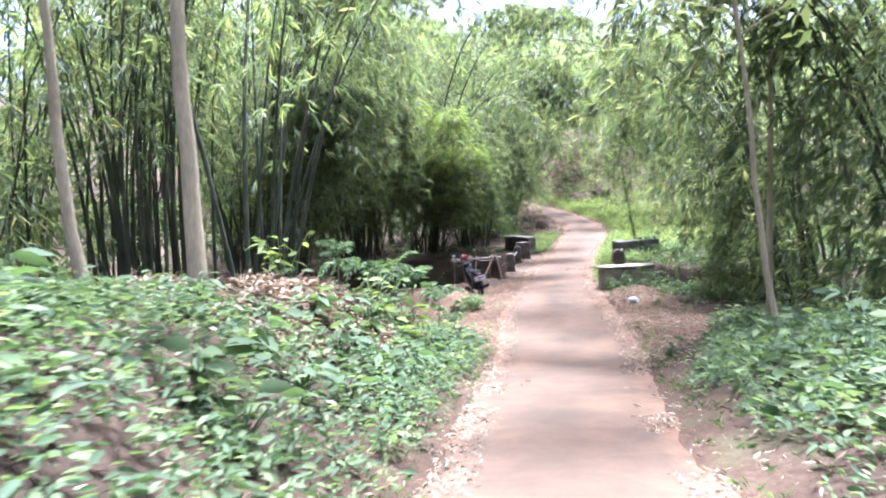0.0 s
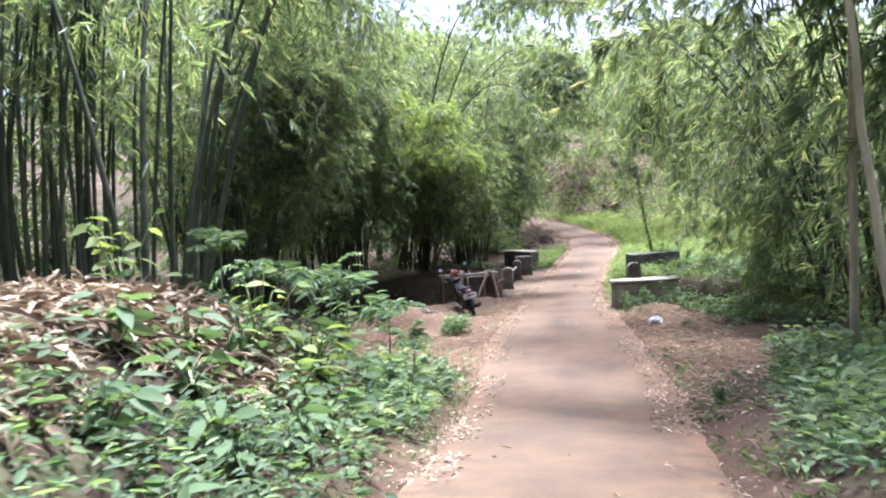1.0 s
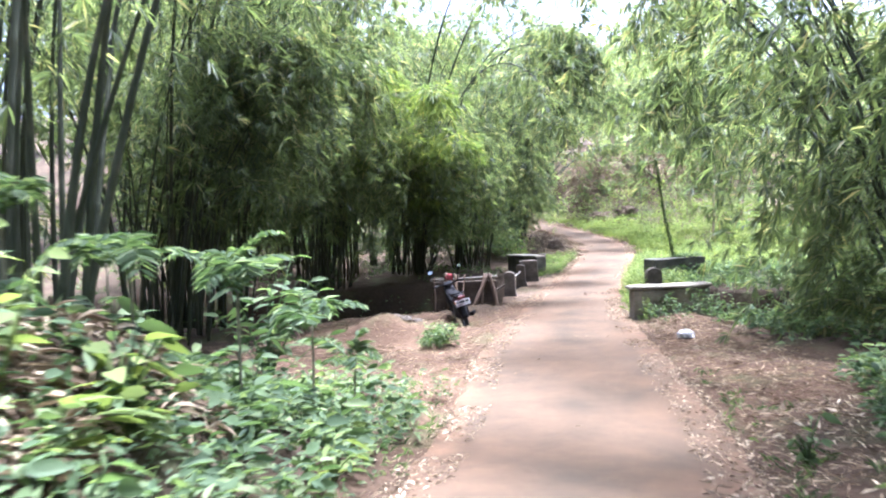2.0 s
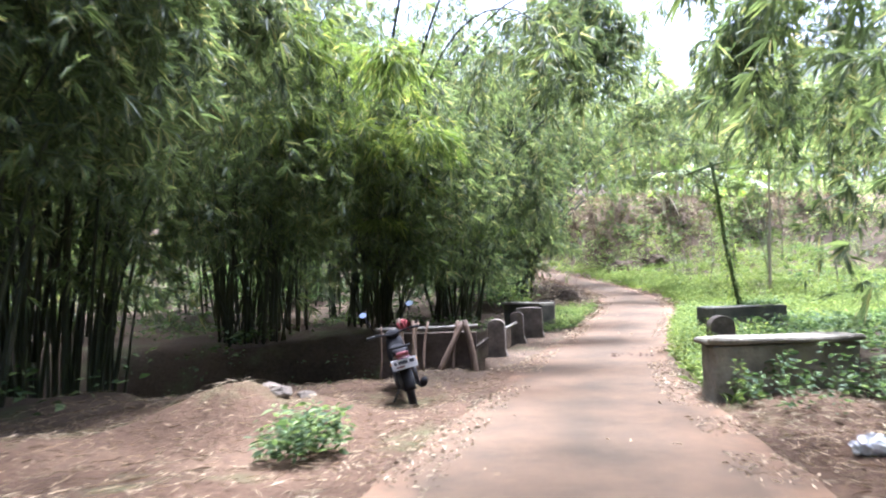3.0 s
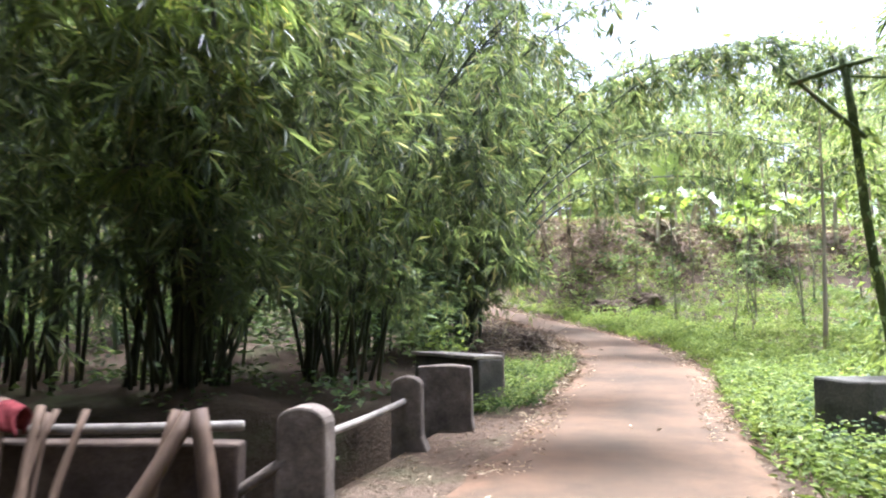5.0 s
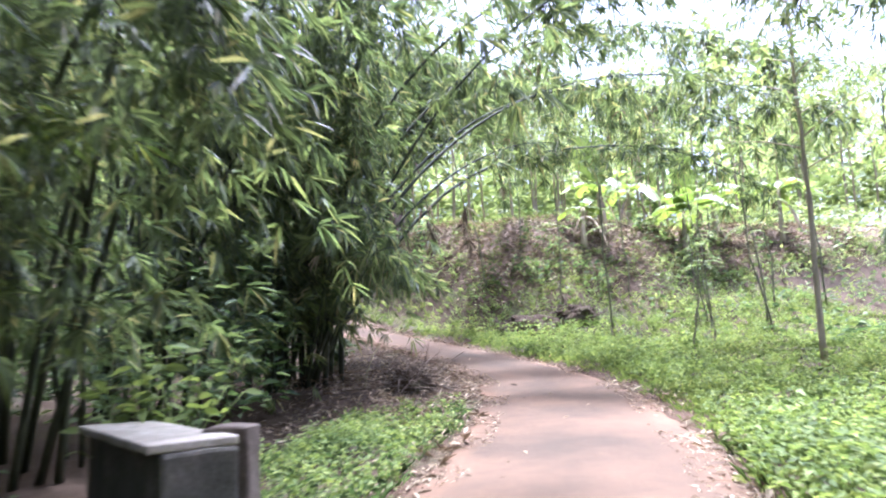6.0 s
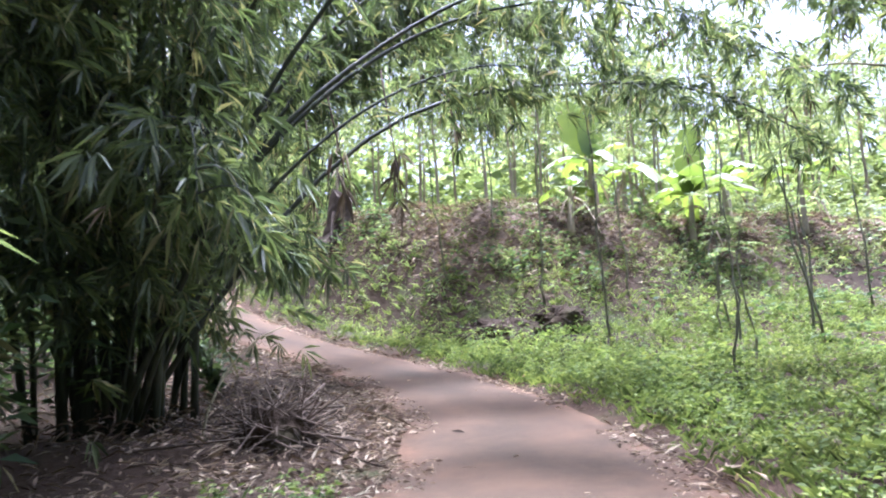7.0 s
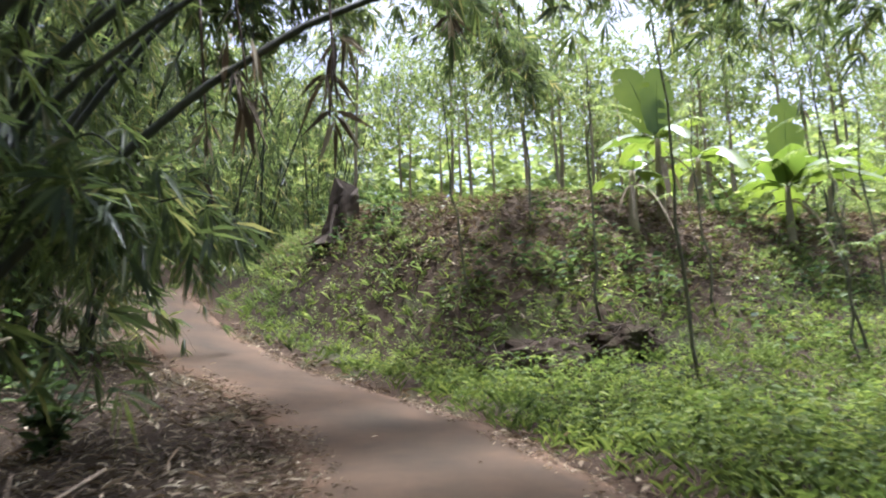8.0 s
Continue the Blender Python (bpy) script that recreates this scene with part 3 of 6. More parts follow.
def herb_cover(name, seed, P, tall, size, mat, per=7, narrow=0.5, label="", category="undergrowth", broad=False):
    """Low leafy plants: stems too fine to see, leaves in tiers, flat to the light."""
    rng = np.random.default_rng(seed)
    n = len(P)
    k = rng.integers(max(2, per - 3), per + 3, n)
    idx = np.repeat(np.arange(n), k)
    m = len(idx)
    high = (tall * rng.uniform(0.45, 1.25, n))[idx] * rng.uniform(0.25, 1.0, m)
    a = rng.uniform(0, 2 * math.pi, m)
    out = np.stack([np.cos(a), np.sin(a), rng.uniform(-0.1, 0.7, m)], 1)
    base = P[idx] + np.stack([0 * a, 0 * a, high], 1) + out * (1, 1, 0) * (size * rng.uniform(0.1, 0.7, m))[:, None]
    L = size * rng.uniform(0.55, 1.25, m)
    v, f = leaves(base, out, L, L * narrow * rng.uniform(0.8, 1.2, m), rng, 0.12, 0.25, False, broad)
    return tagged(part(name, mesh_of(name, v, f, mat), mat, None), label, category, kind="stuff")


def blades(name, seed, P, tall, mat, per=8, label="", category="grass"):
    rng = np.random.default_rng(seed)
    n = len(P)
    idx = np.repeat(np.arange(n), per)
    m = len(idx)
    a = rng.uniform(0, 2 * math.pi, m)
    way = np.stack([np.cos(a), np.sin(a), rng.uniform(0.7, 2.4, m)], 1)
    base = P[idx] + rng.normal(0, 0.05, (m, 3)) * (1, 1, 0)
    L = tall * rng.uniform(0.5, 1.2, m)
    v, f = leaves(base, way, L, np.full(m, 0.009) * rng.uniform(0.7, 1.5, m), rng, 0.2, 0.35)
    return tagged(part(name, mesh_of(name, v, f, mat), mat, None), label, category, kind="stuff")


def litter(name, seed, P, size, label, curl=0.3, lift=0.03, narrow=0.16, mat=None):
    rng = np.random.default_rng(seed)
    n = len(P)
    a = rng.uniform(0, 2 * math.pi, n)
    way = np.stack([np.cos(a), np.sin(a), rng.normal(0, curl, n)], 1)
    q = P + np.stack([0 * a, 0 * a, 0.012 + lift * rng.random(n)], 1)
    L = size * rng.uniform(0.4, 1.3, n)
    v, f = leaves(q, way, L, L * narrow * rng.uniform(0.7, 1.5, n), rng, 0.25, 0.05)
    mat = mat or DRY_LEAF
    return tagged(part(name, mesh_of(name, v, f, mat), mat, None), label, "leaf litter", kind="stuff")


def frond(o, a, ln, pt, sg, rng, leaflet, pairs, narrow, mat, parent):
    """One pinnate frond, a part: an arched stalk with paired leaflets."""
    u = np.linspace(0, 1, 9)
    out = np.array([math.cos(a), math.sin(a), 0])
    pts = np.asarray(o) + out * (u * ln * math.cos(pt))[:, None] + np.stack([0 * u, 0 * u, ln * (math.sin(pt) * u - sg * u ** 2)], 1)
    k = np.linspace(0.12, 1, pairs)
    q = np.stack([np.interp(k, u, pts[:, i]) for i in range(3)], 1)
    t = unit(np.gradient(q, axis=0))
    side = unit(np.cross(t, (0, 0, 1.0)))
    L = leaflet * (0.45 + 0.75 * np.sin(np.pi * np.clip(k * 0.92, 0, 1))) * ln ** 0.3
    pieces = [tube_arrays(pts, 0.008 * (1.1 - u) * (0.6 + ln * 0.4), 4)]
    for sgn in (-1, 1):
        d = side * sgn + t * 0.55 + rng.normal(0, 0.08, (pairs, 3)) + (0, 0, -0.15)
        pieces.append(leaves(q, d, L, L * narrow, rng, 0.15, 0.12))
    v, f = merged(pieces)
    return tagged(part("frond", mesh_of("frond", v, f, mat), mat, parent), kind="stuff")


def frond_plant(name, x, y, seed, n=9, length=0.9, leaflet=0.16, pairs=16, rise=0.9, sag=0.7, up=0.05, mat=None, label="", category="fern", narrow=0.22, stem=0.0):
    """A rosette of pinnate fronds, on a stem where it has one."""
    rng = np.random.default_rng(seed)
    z = float(ground_z(x, y))
    thing = empty(name, x, y, z, 0, label, category, "ferns" if category == "fern" else "")
    mat = mat or SHADE_LEAF
    for k in range(n):
        o = (rng.normal(0, 0.03), rng.normal(0, 0.03), up + stem * rng.uniform(0.93, 1.0))
        frond(o, 2 * math.pi * (k + rng.random()) / n, length * rng.uniform(0.6, 1.15), rng.uniform(rise - 0.35, rise + 0.25), sag * rng.uniform(0.6, 1.2), rng, leaflet, pairs, narrow, mat, thing)
    if stem:
        pts = np.stack([np.linspace(0, 0.04, 8), np.linspace(0, -0.03, 8), np.linspace(-0.05, stem + up, 8)], 1)
        thick = 0.06 if stem > 2 else 0.013
        tube("stem", pts, np.linspace(thick, thick * 0.6, 8), BARK if stem > 2 else SAPLING_BARK, thing, 8)
    return thing


def broad_plant(name, x, y, seed, n=10, size=0.24, tall=0.5, mat=None, narrow=0.5, label="", category="plant"):
    """A plant with large single leaves on bent stalks, each leaf a part."""
    rng = np.random.default_rng(seed)
    thing = empty(name, x, y, float(ground_z(x, y)), 0, label, category, "broad-leaved plants")
    mat = mat or SHADE_LEAF
    for k in range(n):
        a = rng.uniform(0, 2 * math.pi)
        h = tall * rng.uniform(0.4, 1.1)
        r = tall * rng.uniform(0.1, 0.6)
        u = np.linspace(0, 1, 6)
        pts = np.stack([math.cos(a) * r * u ** 1.6, math.sin(a) * r * u ** 1.6, h * u], 1)
        m = 1 + int(h / 0.16)
        s = np.linspace(1, 0.3, m) if m > 1 else np.ones(1)
        q = np.stack([np.interp(s, u, pts[:, i]) for i in range(3)], 1)
        b = a + np.arange(m) * 2.2 + rng.normal(0, 0.3, m)
        d = np.stack([np.cos(b), np.sin(b), rng.uniform(-0.25, 0.5, m)], 1)
        ln = size * rng.uniform(0.6, 1.15, m)
        v, f = leaves(q, d, ln, ln * narrow, rng, 0.1, 0.3, True)
        v, f = merged([(v, f), tube_arrays(pts, 0.007 * (1.2 - 0.5 * u), 4)])
        part("leaf", mesh_of("leaf", v, f, mat), mat, thing)
    return thing


def banana(x, y, seed, tall=2.2, n=7, length=1.7, upright=0, dead=3):
    """A banana plant: soft trunk, arching torn leaves, dead ones hanging down."""
    rng = np.random.default_rng(seed)
    thing = empty("banana_plant", x, y, float(ground_z(x, y)) - 0.05, 0, "young banana plant with broad pale green leaves on a brown bank", "banana plant", "banana plants")
    u = np.linspace(0, 1, 9)
    tube("trunk", np.stack([0.06 * u ** 2, 0.03 * u, tall * u], 1), 0.1 * (1.15 - 0.55 * u), BARK, thing, 10)
    for k in range(n + dead):
        gone = k >= n
        a = k * 2.4 + rng.normal() * 0.3
        ln = length * rng.uniform(0.75, 1.1) * (0.6 if gone else 1)
        pitch = 1.5 - 0.22 * k if k < upright else (0.4 if gone else rng.uniform(0.45, 1.0))
        sag = 0.08 if k < upright else (1.6 if gone else rng.uniform(0.5, 0.95))
        t = np.linspace(0, 1, 15)
        out = np.array([math.cos(a), math.sin(a), 0])
        mid = np.array([0.06, 0.03, tall * (0.75 if gone else 0.97)]) + out * (t * ln * math.cos(pitch))[:, None] + np.stack([0 * t, 0 * t, ln * (math.sin(pitch) * t - sag * t ** 2)], 1)
        side = np.array([1.0, 0.25 * (-1) ** k, 0]) if k < upright else np.array([-math.sin(a), math.cos(a), 0])
        w = (0.4 if k < upright else 0.29) * ln / 1.7 * np.clip(np.sin(np.pi * np.clip(t * 0.92 + 0.02, 0, 1)) ** 0.55, 0, 1) * (t > 0.12) * (0.35 if gone else 1)
        w = w * rng.uniform(0.82, 1.05, 15)
        fall = 0.15 if k < upright else 0.5
        cols = []
        for c in (-1, -0.5, 0, 0.5, 1):
            cols.append(mid + side * (c * w)[:, None] + np.stack([0 * t, 0 * t, -np.abs(c) ** 1.5 * w * fall + rng.normal(0, 0.012, 15) * abs(c)], 1))
        v = np.stack(cols, 1).reshape(-1, 3)
        i, j = np.meshgrid(np.arange(14), np.arange(4), indexing="ij")
        q = np.stack([i * 5 + j, i * 5 + j + 1, (i + 1) * 5 + j + 1, (i + 1) * 5 + j], -1).reshape(-1, 4)
        keep = ~((rng.random(len(q)) < 0.12) & ((q[:, 0] % 5 == 0) | (q[:, 0] % 5 == 3)))
        mat = DRY_LEAF if gone else BANANA_LEAF
        leaf = part("leaf", mesh_of("leaf", v, q[keep], mat), mat, thing, "dead brown leaf hanging down" if gone else "", True)
        tube("midrib", mid[:13], 0.016 * (1.1 - t[:13]), mat, leaf, 5)
    return thing


def sapling(x, y, seed, tall=4.0, n=9, length=0.9, lean=(0.0, 0.0), leaflet=0.11, mat=None, first=0.45):
    """A thin stem with feathery side fronds towards the top."""
    rng = np.random.default_rng(seed)
    thing = empty("sapling", x, y, float(ground_z(x, y)) - 0.05, 0, "thin sapling stem with feathery light green leaves", "sapling", "saplings")
    u = np.linspace(0, 1, 12)
    wob = np.cumsum(rng.normal(0, 0.045, (12, 2)), 0)
    pts = np.stack([lean[0] * u + wob[:, 0], lean[1] * u + wob[:, 1], tall * u], 1)
    tube("stem", pts, (0.016 + 0.002 * tall) * (1.1 - 0.75 * u), SAPLING_BARK, thing, 6)
    mat = mat or TREE_LEAF
    for s in first + (1 - first) * rng.random(n):
        o = [np.interp(s, u, pts[:, i]) for i in range(3)]
        frond(o, rng.uniform(0, 2 * math.pi), length * rng.uniform(0.6, 1.2), rng.uniform(0.1, 0.7), rng.uniform(0.3, 0.7), rng, leaflet, 14, 0.3, mat, thing)
    return thing


# ---- the bridge ----
def solid(bm, x0, x1, y0, y1, z0, z1, bevel=0.02, segs=2):
    """Adds a box with worn edges to bm."""
    got = bmesh.ops.create_cube(bm, size=1)["verts"]
    bmesh.ops.scale(bm, vec=(x1 - x0, y1 - y0, z1 - z0), verts=got)
    bmesh.ops.translate(bm, vec=((x0 + x1) / 2, (y0 + y1) / 2, (z0 + z1) / 2), verts=got)
    if bevel:
        edges = list({e for v in got for e in v.link_edges})
        bmesh.ops.bevel(bm, geom=edges, offset=bevel, segments=segs, affect="EDGES", profile=0.5)
    return bm


def box(x0, x1, y0, y1, z0, z1, bevel=0.02, segs=2):
    return solid(bmesh.new(), x0, x1, y0, y1, z0, z1, bevel, segs)


def worn(bm, seed, amount=0.012, size=0.25, cuts=0.3):
    """Chips and waves a mesh a little, so that no edge is straight."""
    long = [e for e in bm.edges if e.calc_length() > cuts]
    if long:
        bmesh.ops.subdivide_edges(bm, edges=long, cuts=4, use_grid_fill=True)
    for v in bm.verts:
        v.co += Vector(noise.noise_vector(v.co / size + Vector((seed * 7.1, seed * 3.3, 0)))) * amount
    return bm


def outline_solid(outline, thick, axis="y"):
    """A slab cut to an outline in x and z, thick along y, with softened rims."""
    bm = bmesh.new()
    front = [bm.verts.new((x, -thick / 2, z)) for x, z in outline]
    face = bm.faces.new(front)
    got = bmesh.ops.extrude_face_region(bm, geom=[face])["geom"]
    bmesh.ops.translate(bm, vec=(0, thick, 0), verts=[g for g in got if isinstance(g, bmesh.types.BMVert)])
    bmesh.ops.recalc_face_normals(bm, faces=bm.faces)
    rims = [e for e in bm.edges if abs(e.verts[0].co.y - e.verts[1].co.y) < 1e-6]
    bmesh.ops.bevel(bm, geom=rims, offset=0.018, segments=2, affect="EDGES", profile=0.5)
    return bm


bridge = empty("bridge", 4.4, 26.5, -0.3, 0, "small concrete lane bridge with low weathered parapets", "bridge", kind="structure")
deck_y = np.arange(20.6, 31.7, 0.3)
half_l = np.interp(deck_y, [20.6, 23.2, 25.6, 30, 31.6], [1.1, 1.2, 2.2, 2.1, 1.3])
half_r = np.interp(deck_y, [20.6, 21.5, 27.5, 28.6, 31], [1.4, 1.75, 1.85, 1.3, 1.1])
dv = []
for y_, hl, hr in zip(deck_y, half_l, half_r):
    for sx in (-hl, hr):
        for dz in (-0.03, -0.42):
            dv.append((float(road_x(y_)) + sx - 4.4, y_ - 26.5, float(road_z(y_)) + dz + 0.3))
dv = np.array(dv)
qs = []
for k in range(len(deck_y) - 1):
    a, b = 4 * k, 4 * (k + 1)
    qs += [(a, a + 2, b + 2, b), (a + 1, b + 1, b + 3, a + 3), (a, b, b + 1, a + 1), (a + 2, a + 3, b + 3, b + 2)]
e_ = 4 * (len(deck_y) - 1)
qs += [(0, 1, 3, 2), (e_, e_ + 2, e_ + 3, e_ + 1)]
deck = mesh_of("deck", dv, np.array(qs), SOIL)
for name_, v_ in (("clay", 1.0), ("dry", 0.55)):
    deck.attributes.new(name_, "FLOAT", "POINT").data.foreach_set("value", np.full(len(dv), v_, np.float32))
part("deck", deck, SOIL, bridge, "deck strewn with dirt")
rng_ = np.random.default_rng(77)
for k in range(26):
    a_, r_ = rng_.uniform(0, 2 * math.pi), 0.014 + 0.035 * rng_.random()
    x_, y_ = 4.6 + rng_.uniform(-0.34, 0.34), 25.4 + rng_.uniform(-0.28, 0.28)
    stain = empty("tar_spot", x_, y_, float(road_z(y_)) + 0.02, 0, "small dark tar spot on the lane", "road patch", "tar spots")
    ang = np.linspace(0, 2 * np.pi, 10, endpoint=False)
    rr = r_ * rng_.uniform(0.6, 1.3, 10)
    ring_ = np.stack([rr * np.cos(ang) * 0.6, rr * np.sin(ang) * 1.6, np.zeros(10)], 1)
    v_ = np.concatenate([ring_, ring_ * (0.7, 0.7, 1) + (0, 0, 0.002), [[0, 0, 0.0025]]])
    q_ = np.array([[i, (i + 1) % 10, 10 + (i + 1) % 10, 10 + i] for i in range(10)])
    t_ = np.array([[10 + i, 10 + (i + 1) % 10, 20] for i in range(10)])
    part("tar", mesh_of("tar", v_, [q_, t_], TAR), TAR, stain)


def bridge_post(x, y, z0, z1, wide, turn, seed, flare=0.16, round_=0.32):
    """A post with a rounded head whose road side sweeps out to a foot."""
    h = z1 - z0
    out = [(-wide / 2, 0), (wide / 2 + flare, 0), (wide / 2 + flare * 0.45, 0.16 * h), (wide / 2 + 0.012, 0.36 * h)]
    for k in range(9):
        a = math.pi * k / 8
        out.append((math.cos(a) * wide / 2, h - wide * round_ + math.sin(a) * wide * round_))
    post = empty("bridge_post", x, y, z0, turn, "weathered grey concrete bridge post with a rounded head", "post", "bridge posts")
    part("shaft", worn(outline_solid(out, 0.22), seed, 0.01), POST_CONCRETE, post)
    return post


bridge_post(2.32, 26.02, -0.3, 0.6, 0.31, -6, 1)
bridge_post(2.8, 28.28, -0.25, 0.62, 0.28, -6, 2, 0.2)
bridge_post(3.14, 29.42, -0.25, 0.66, 0.6, -8, 3, 0.12, 0.05)

bridge_post(3.82, 31.6, -0.2, 0.72, 0.27, -8, 5, 0.0, 0.06)
bridge_post(6.18, 25.4, -0.35, 0.6, 0.42, 4, 4, 0.04, 0.4)


def rail(p, q, r, label, mat=None, name="rail_pipe"):
    p, q = np.array(p, float), np.array(q, float)
    thing = empty(name, *p, 0, label, "rail", "bridge rails")
    u = np.linspace(0, 1, 7)[:, None]
    pts = (q - p) * u - np.array([0, 0, 0.01]) * np.sin(np.pi * u)
    tube("pipe", pts, np.full(7, r), mat or PALE_PIPE, thing, 8)
    return thing


rail((2.35, 26.1, 0.38), (2.78, 28.2, 0.39), 0.03, "pale round rail between two concrete posts")
rail((1.6, 25.9, -0.1), (2.22, 25.95, 0.28), 0.035, "grey stump of pipe slanting against a post", POST_CONCRETE)
rail((6.24, 25.5, 0.36), (6.95, 27.9, 0.34), 0.03, "dull round rail running to the end block", POST_CONCRETE)


def end_block(x, y, turn, wide, deep, z0, z1, label, seed, slab=None):
    ob = empty("end_block", x, y, z0, turn, label, "wall", "bridge end blocks")
    part("body", worn(box(-wide / 2, wide / 2, -deep / 2, deep / 2, 0, z1 - z0, 0.025), seed, 0.014), DARK_CONCRETE, ob)
    if slab:
        sx, sy = slab
        part("cap_slab", worn(box(-wide / 2 - sx, wide / 2 - 0.02, -deep / 2 - sy, deep / 2, z1 - z0 + 0.003, z1 - z0 + 0.055, 0.012), seed + 5, 0.008), CAP_CONCRETE, ob, "pale chipped concrete cap slab")
    return ob


end_block(7.62, 28.35, 20, 1.85, 0.6, -0.5, 0.62, "dark stained concrete block at the bridge corner", 11)
end_block(3.28, 31.92, -57, 1.75, 0.42, -0.3, 0.63, "dark stained concrete block with a pale cap slab", 12, (0.04, 0.06))
# the low wing walls
wing = empty("wing_wall", 5.4, 21.15, -0.5, 2, "low mossy concrete wing wall with a pale worn top", "wall", kind="")
part("body", worn(box(-0.82, 0.78, -0.2, 0.2, 0, 1.05, 0.04), 21, 0.04), CONCRETE, wing)
part("coping", worn(box(-0.88, 0.82, -0.25, 0.25, 1.06, 1.13, 0.03), 22, 0.03), CONCRETE, wing, "pale weathered coping")
wing = empty("wing_wall", 1.05, 25.95, -0.45, 0, "brown stained concrete wing wall behind leaning bamboo poles", "wall")
part("body", worn(box(-0.9, 0.9, -0.09, 0.09, 0, 0.84, 0.02), 23, 0.012), BROWN_CONCRETE, wing)
rail((0.1, 25.82, 0.47), (1.98, 25.84, 0.5), 0.032, "pale bamboo rail along the top of the wing wall")

# poles leaning on the wing wall
for k, (x0, x1, z1, r, yb) in enumerate(((0.62, 0.55, 0.66, 0.07, 25.45), (0.86, 0.8, 0.62, 0.03, 25.4), (0.98, 1.06, 0.6, 0.025, 25.42), (0.9, 0.82, 0.58, 0.02, 25.5),
                                      (1.3, 1.68, 0.58, 0.055, 25.4), (1.95, 1.74, 0.6, 0.06, 25.55), (0.2, 0.22, 0.55, 0.018, 25.5), (0.72, 0.9, 0.6, 0.022, 25.38), (1.5, 1.6, 0.6, 0.035, 25.5))):
    zb = float(ground_z(x0, yb)) - 0.04
    pole = empty("bamboo_pole", x0, yb, zb, 0, "dry brown bamboo pole leaning on the wing wall", "pole", "leaning poles")
    u = np.linspace(0, 1, 8)
    pts = np.stack([(x1 - x0) * u + 0.015 * np.sin(5 * u + k), (25.76 - yb) * u, (z1 - zb) * u], 1)
    tube("pole", pts, r * (1.05 - 0.15 * u), DRY_BAMBOO, pole, 9)
rag = empty("red_rag", 0.62, 25.72, 0.5, 0, "faded red cloth hung over a pole top", "cloth")
bm = bmesh.new()
bmesh.ops.create_grid(bm, x_segments=10, y_segments=12, size=0.5)
for v in bm.verts:
    u, w = v.co.x, v.co.y
    drop = abs(w) * 0.34
    v.co = Vector((u * 0.2 + 0.02 * math.sin(w * 9), (0.07 if w > 0 else -0.07) * (1 - math.exp(-abs(w) * 8)) + 0.015 * math.sin(u * 16 + w * 6), 0.16 - drop - 0.04 * u * u * 4))
RED_CLOTH = plain("red_cloth", [(0.3, (0.1, 0.016, 0.018)), (0.7, (0.2, 0.04, 0.04))], 9, 0.9, 0, 0.004)
rag_cloth = part("cloth", bm, RED_CLOTH, rag, "", True)
rag_cloth.modifiers.new("thickness", "SOLIDIFY").thickness = 0.006


# ---- the motorbike ----
def wheel(parent, y):
    w = empty("wheel", 0, y, 0.28)
    w.parent = parent
    bm = bmesh.new()
    maj, mn, seg, sid = 0.235, 0.045, 28, 10
    grid = [[bm.verts.new(((mn * math.sin(b)) * 1.0, (maj + mn * math.cos(b)) * math.cos(a), (maj + mn * math.cos(b)) * math.sin(a)))
             for b in [2 * math.pi * j / sid for j in range(sid)]] for a in [2 * math.pi * i / seg for i in range(seg)]]
    for i in range(seg):
        for j in range(sid):
            bm.faces.new((grid[i][j], grid[(i + 1) % seg][j], grid[(i + 1) % seg][(j + 1) % sid], grid[i][(j + 1) % sid]))
    part("tyre", bm, RUBBER, w, "black rubber tyre", True)
    a = np.linspace(0, 2 * np.pi, 25)
    v, f = tube_arrays(np.stack([0 * a, 0.2 * np.cos(a), 0.2 * np.sin(a)], 1), np.full(25, 0.014), 6)
    part("rim", mesh_of("rim", v, f, STEEL), STEEL, w, "", True)
    sp = [tube_arrays(np.array([[0.02 * (-1) ** k, 0.03 * math.cos(t), 0.03 * math.sin(t)], [0, 0.19 * math.cos(t + 0.2), 0.19 * math.sin(t + 0.2)]]), [0.004, 0.004], 4)
          for k, t in enumerate(np.linspace(0, 2 * np.pi, 20, endpoint=False))]
    sp.append(tube_arrays(np.array([[-0.05, 0, 0], [0.05, 0, 0]]), [0.04, 0.04], 10))
    v, f = merged(sp)
    part("spokes", mesh_of("spokes", v, f, STEEL), STEEL, w)
    return w


RUBBER = plain("rubber", [(0.3, (0.012, 0.012, 0.012)), (0.7, (0.03, 0.028, 0.026))], 12, 0.85, 0, 0.003)
STEEL = plain("dull_steel", [(0.3, (0.04, 0.04, 0.04)), (0.7, (0.1, 0.1, 0.1))], 8, 0.6, 0.8)
BODY_PAINT = plain("maroon_paint", [(0.3, (0.045, 0.01, 0.016)), (0.7, (0.07, 0.016, 0.024))], 3, 0.35)
BLACK_PLASTIC = plain("black_plastic", [(0.3, (0.006, 0.006, 0.007)), (0.7, (0.013, 0.013, 0.014))], 6, 0.75)
BLACK_PLASTIC.node_tree.nodes["Principled BSDF"].inputs["Specular IOR Level"].default_value = 0.12
WHITE_PAINT = plain("white_plate", [(0.3, (0.3, 0.3, 0.29)), (0.7, (0.42, 0.42, 0.4))], 6, 0.7)
INK = plain("ink", [(0.3, (0.015, 0.015, 0.02)), (0.7, (0.03, 0.03, 0.035))], 6, 0.6)
TAIL_RED = plain("red_lens", [(0.3, (0.06, 0.006, 0.008)), (0.7, (0.1, 0.012, 0.012))], 5, 0.35)
AMBER = plain("amber_lens", [(0.3, (0.5, 0.2, 0.02)), (0.7, (0.6, 0.26, 0.04))], 5, 0.2)
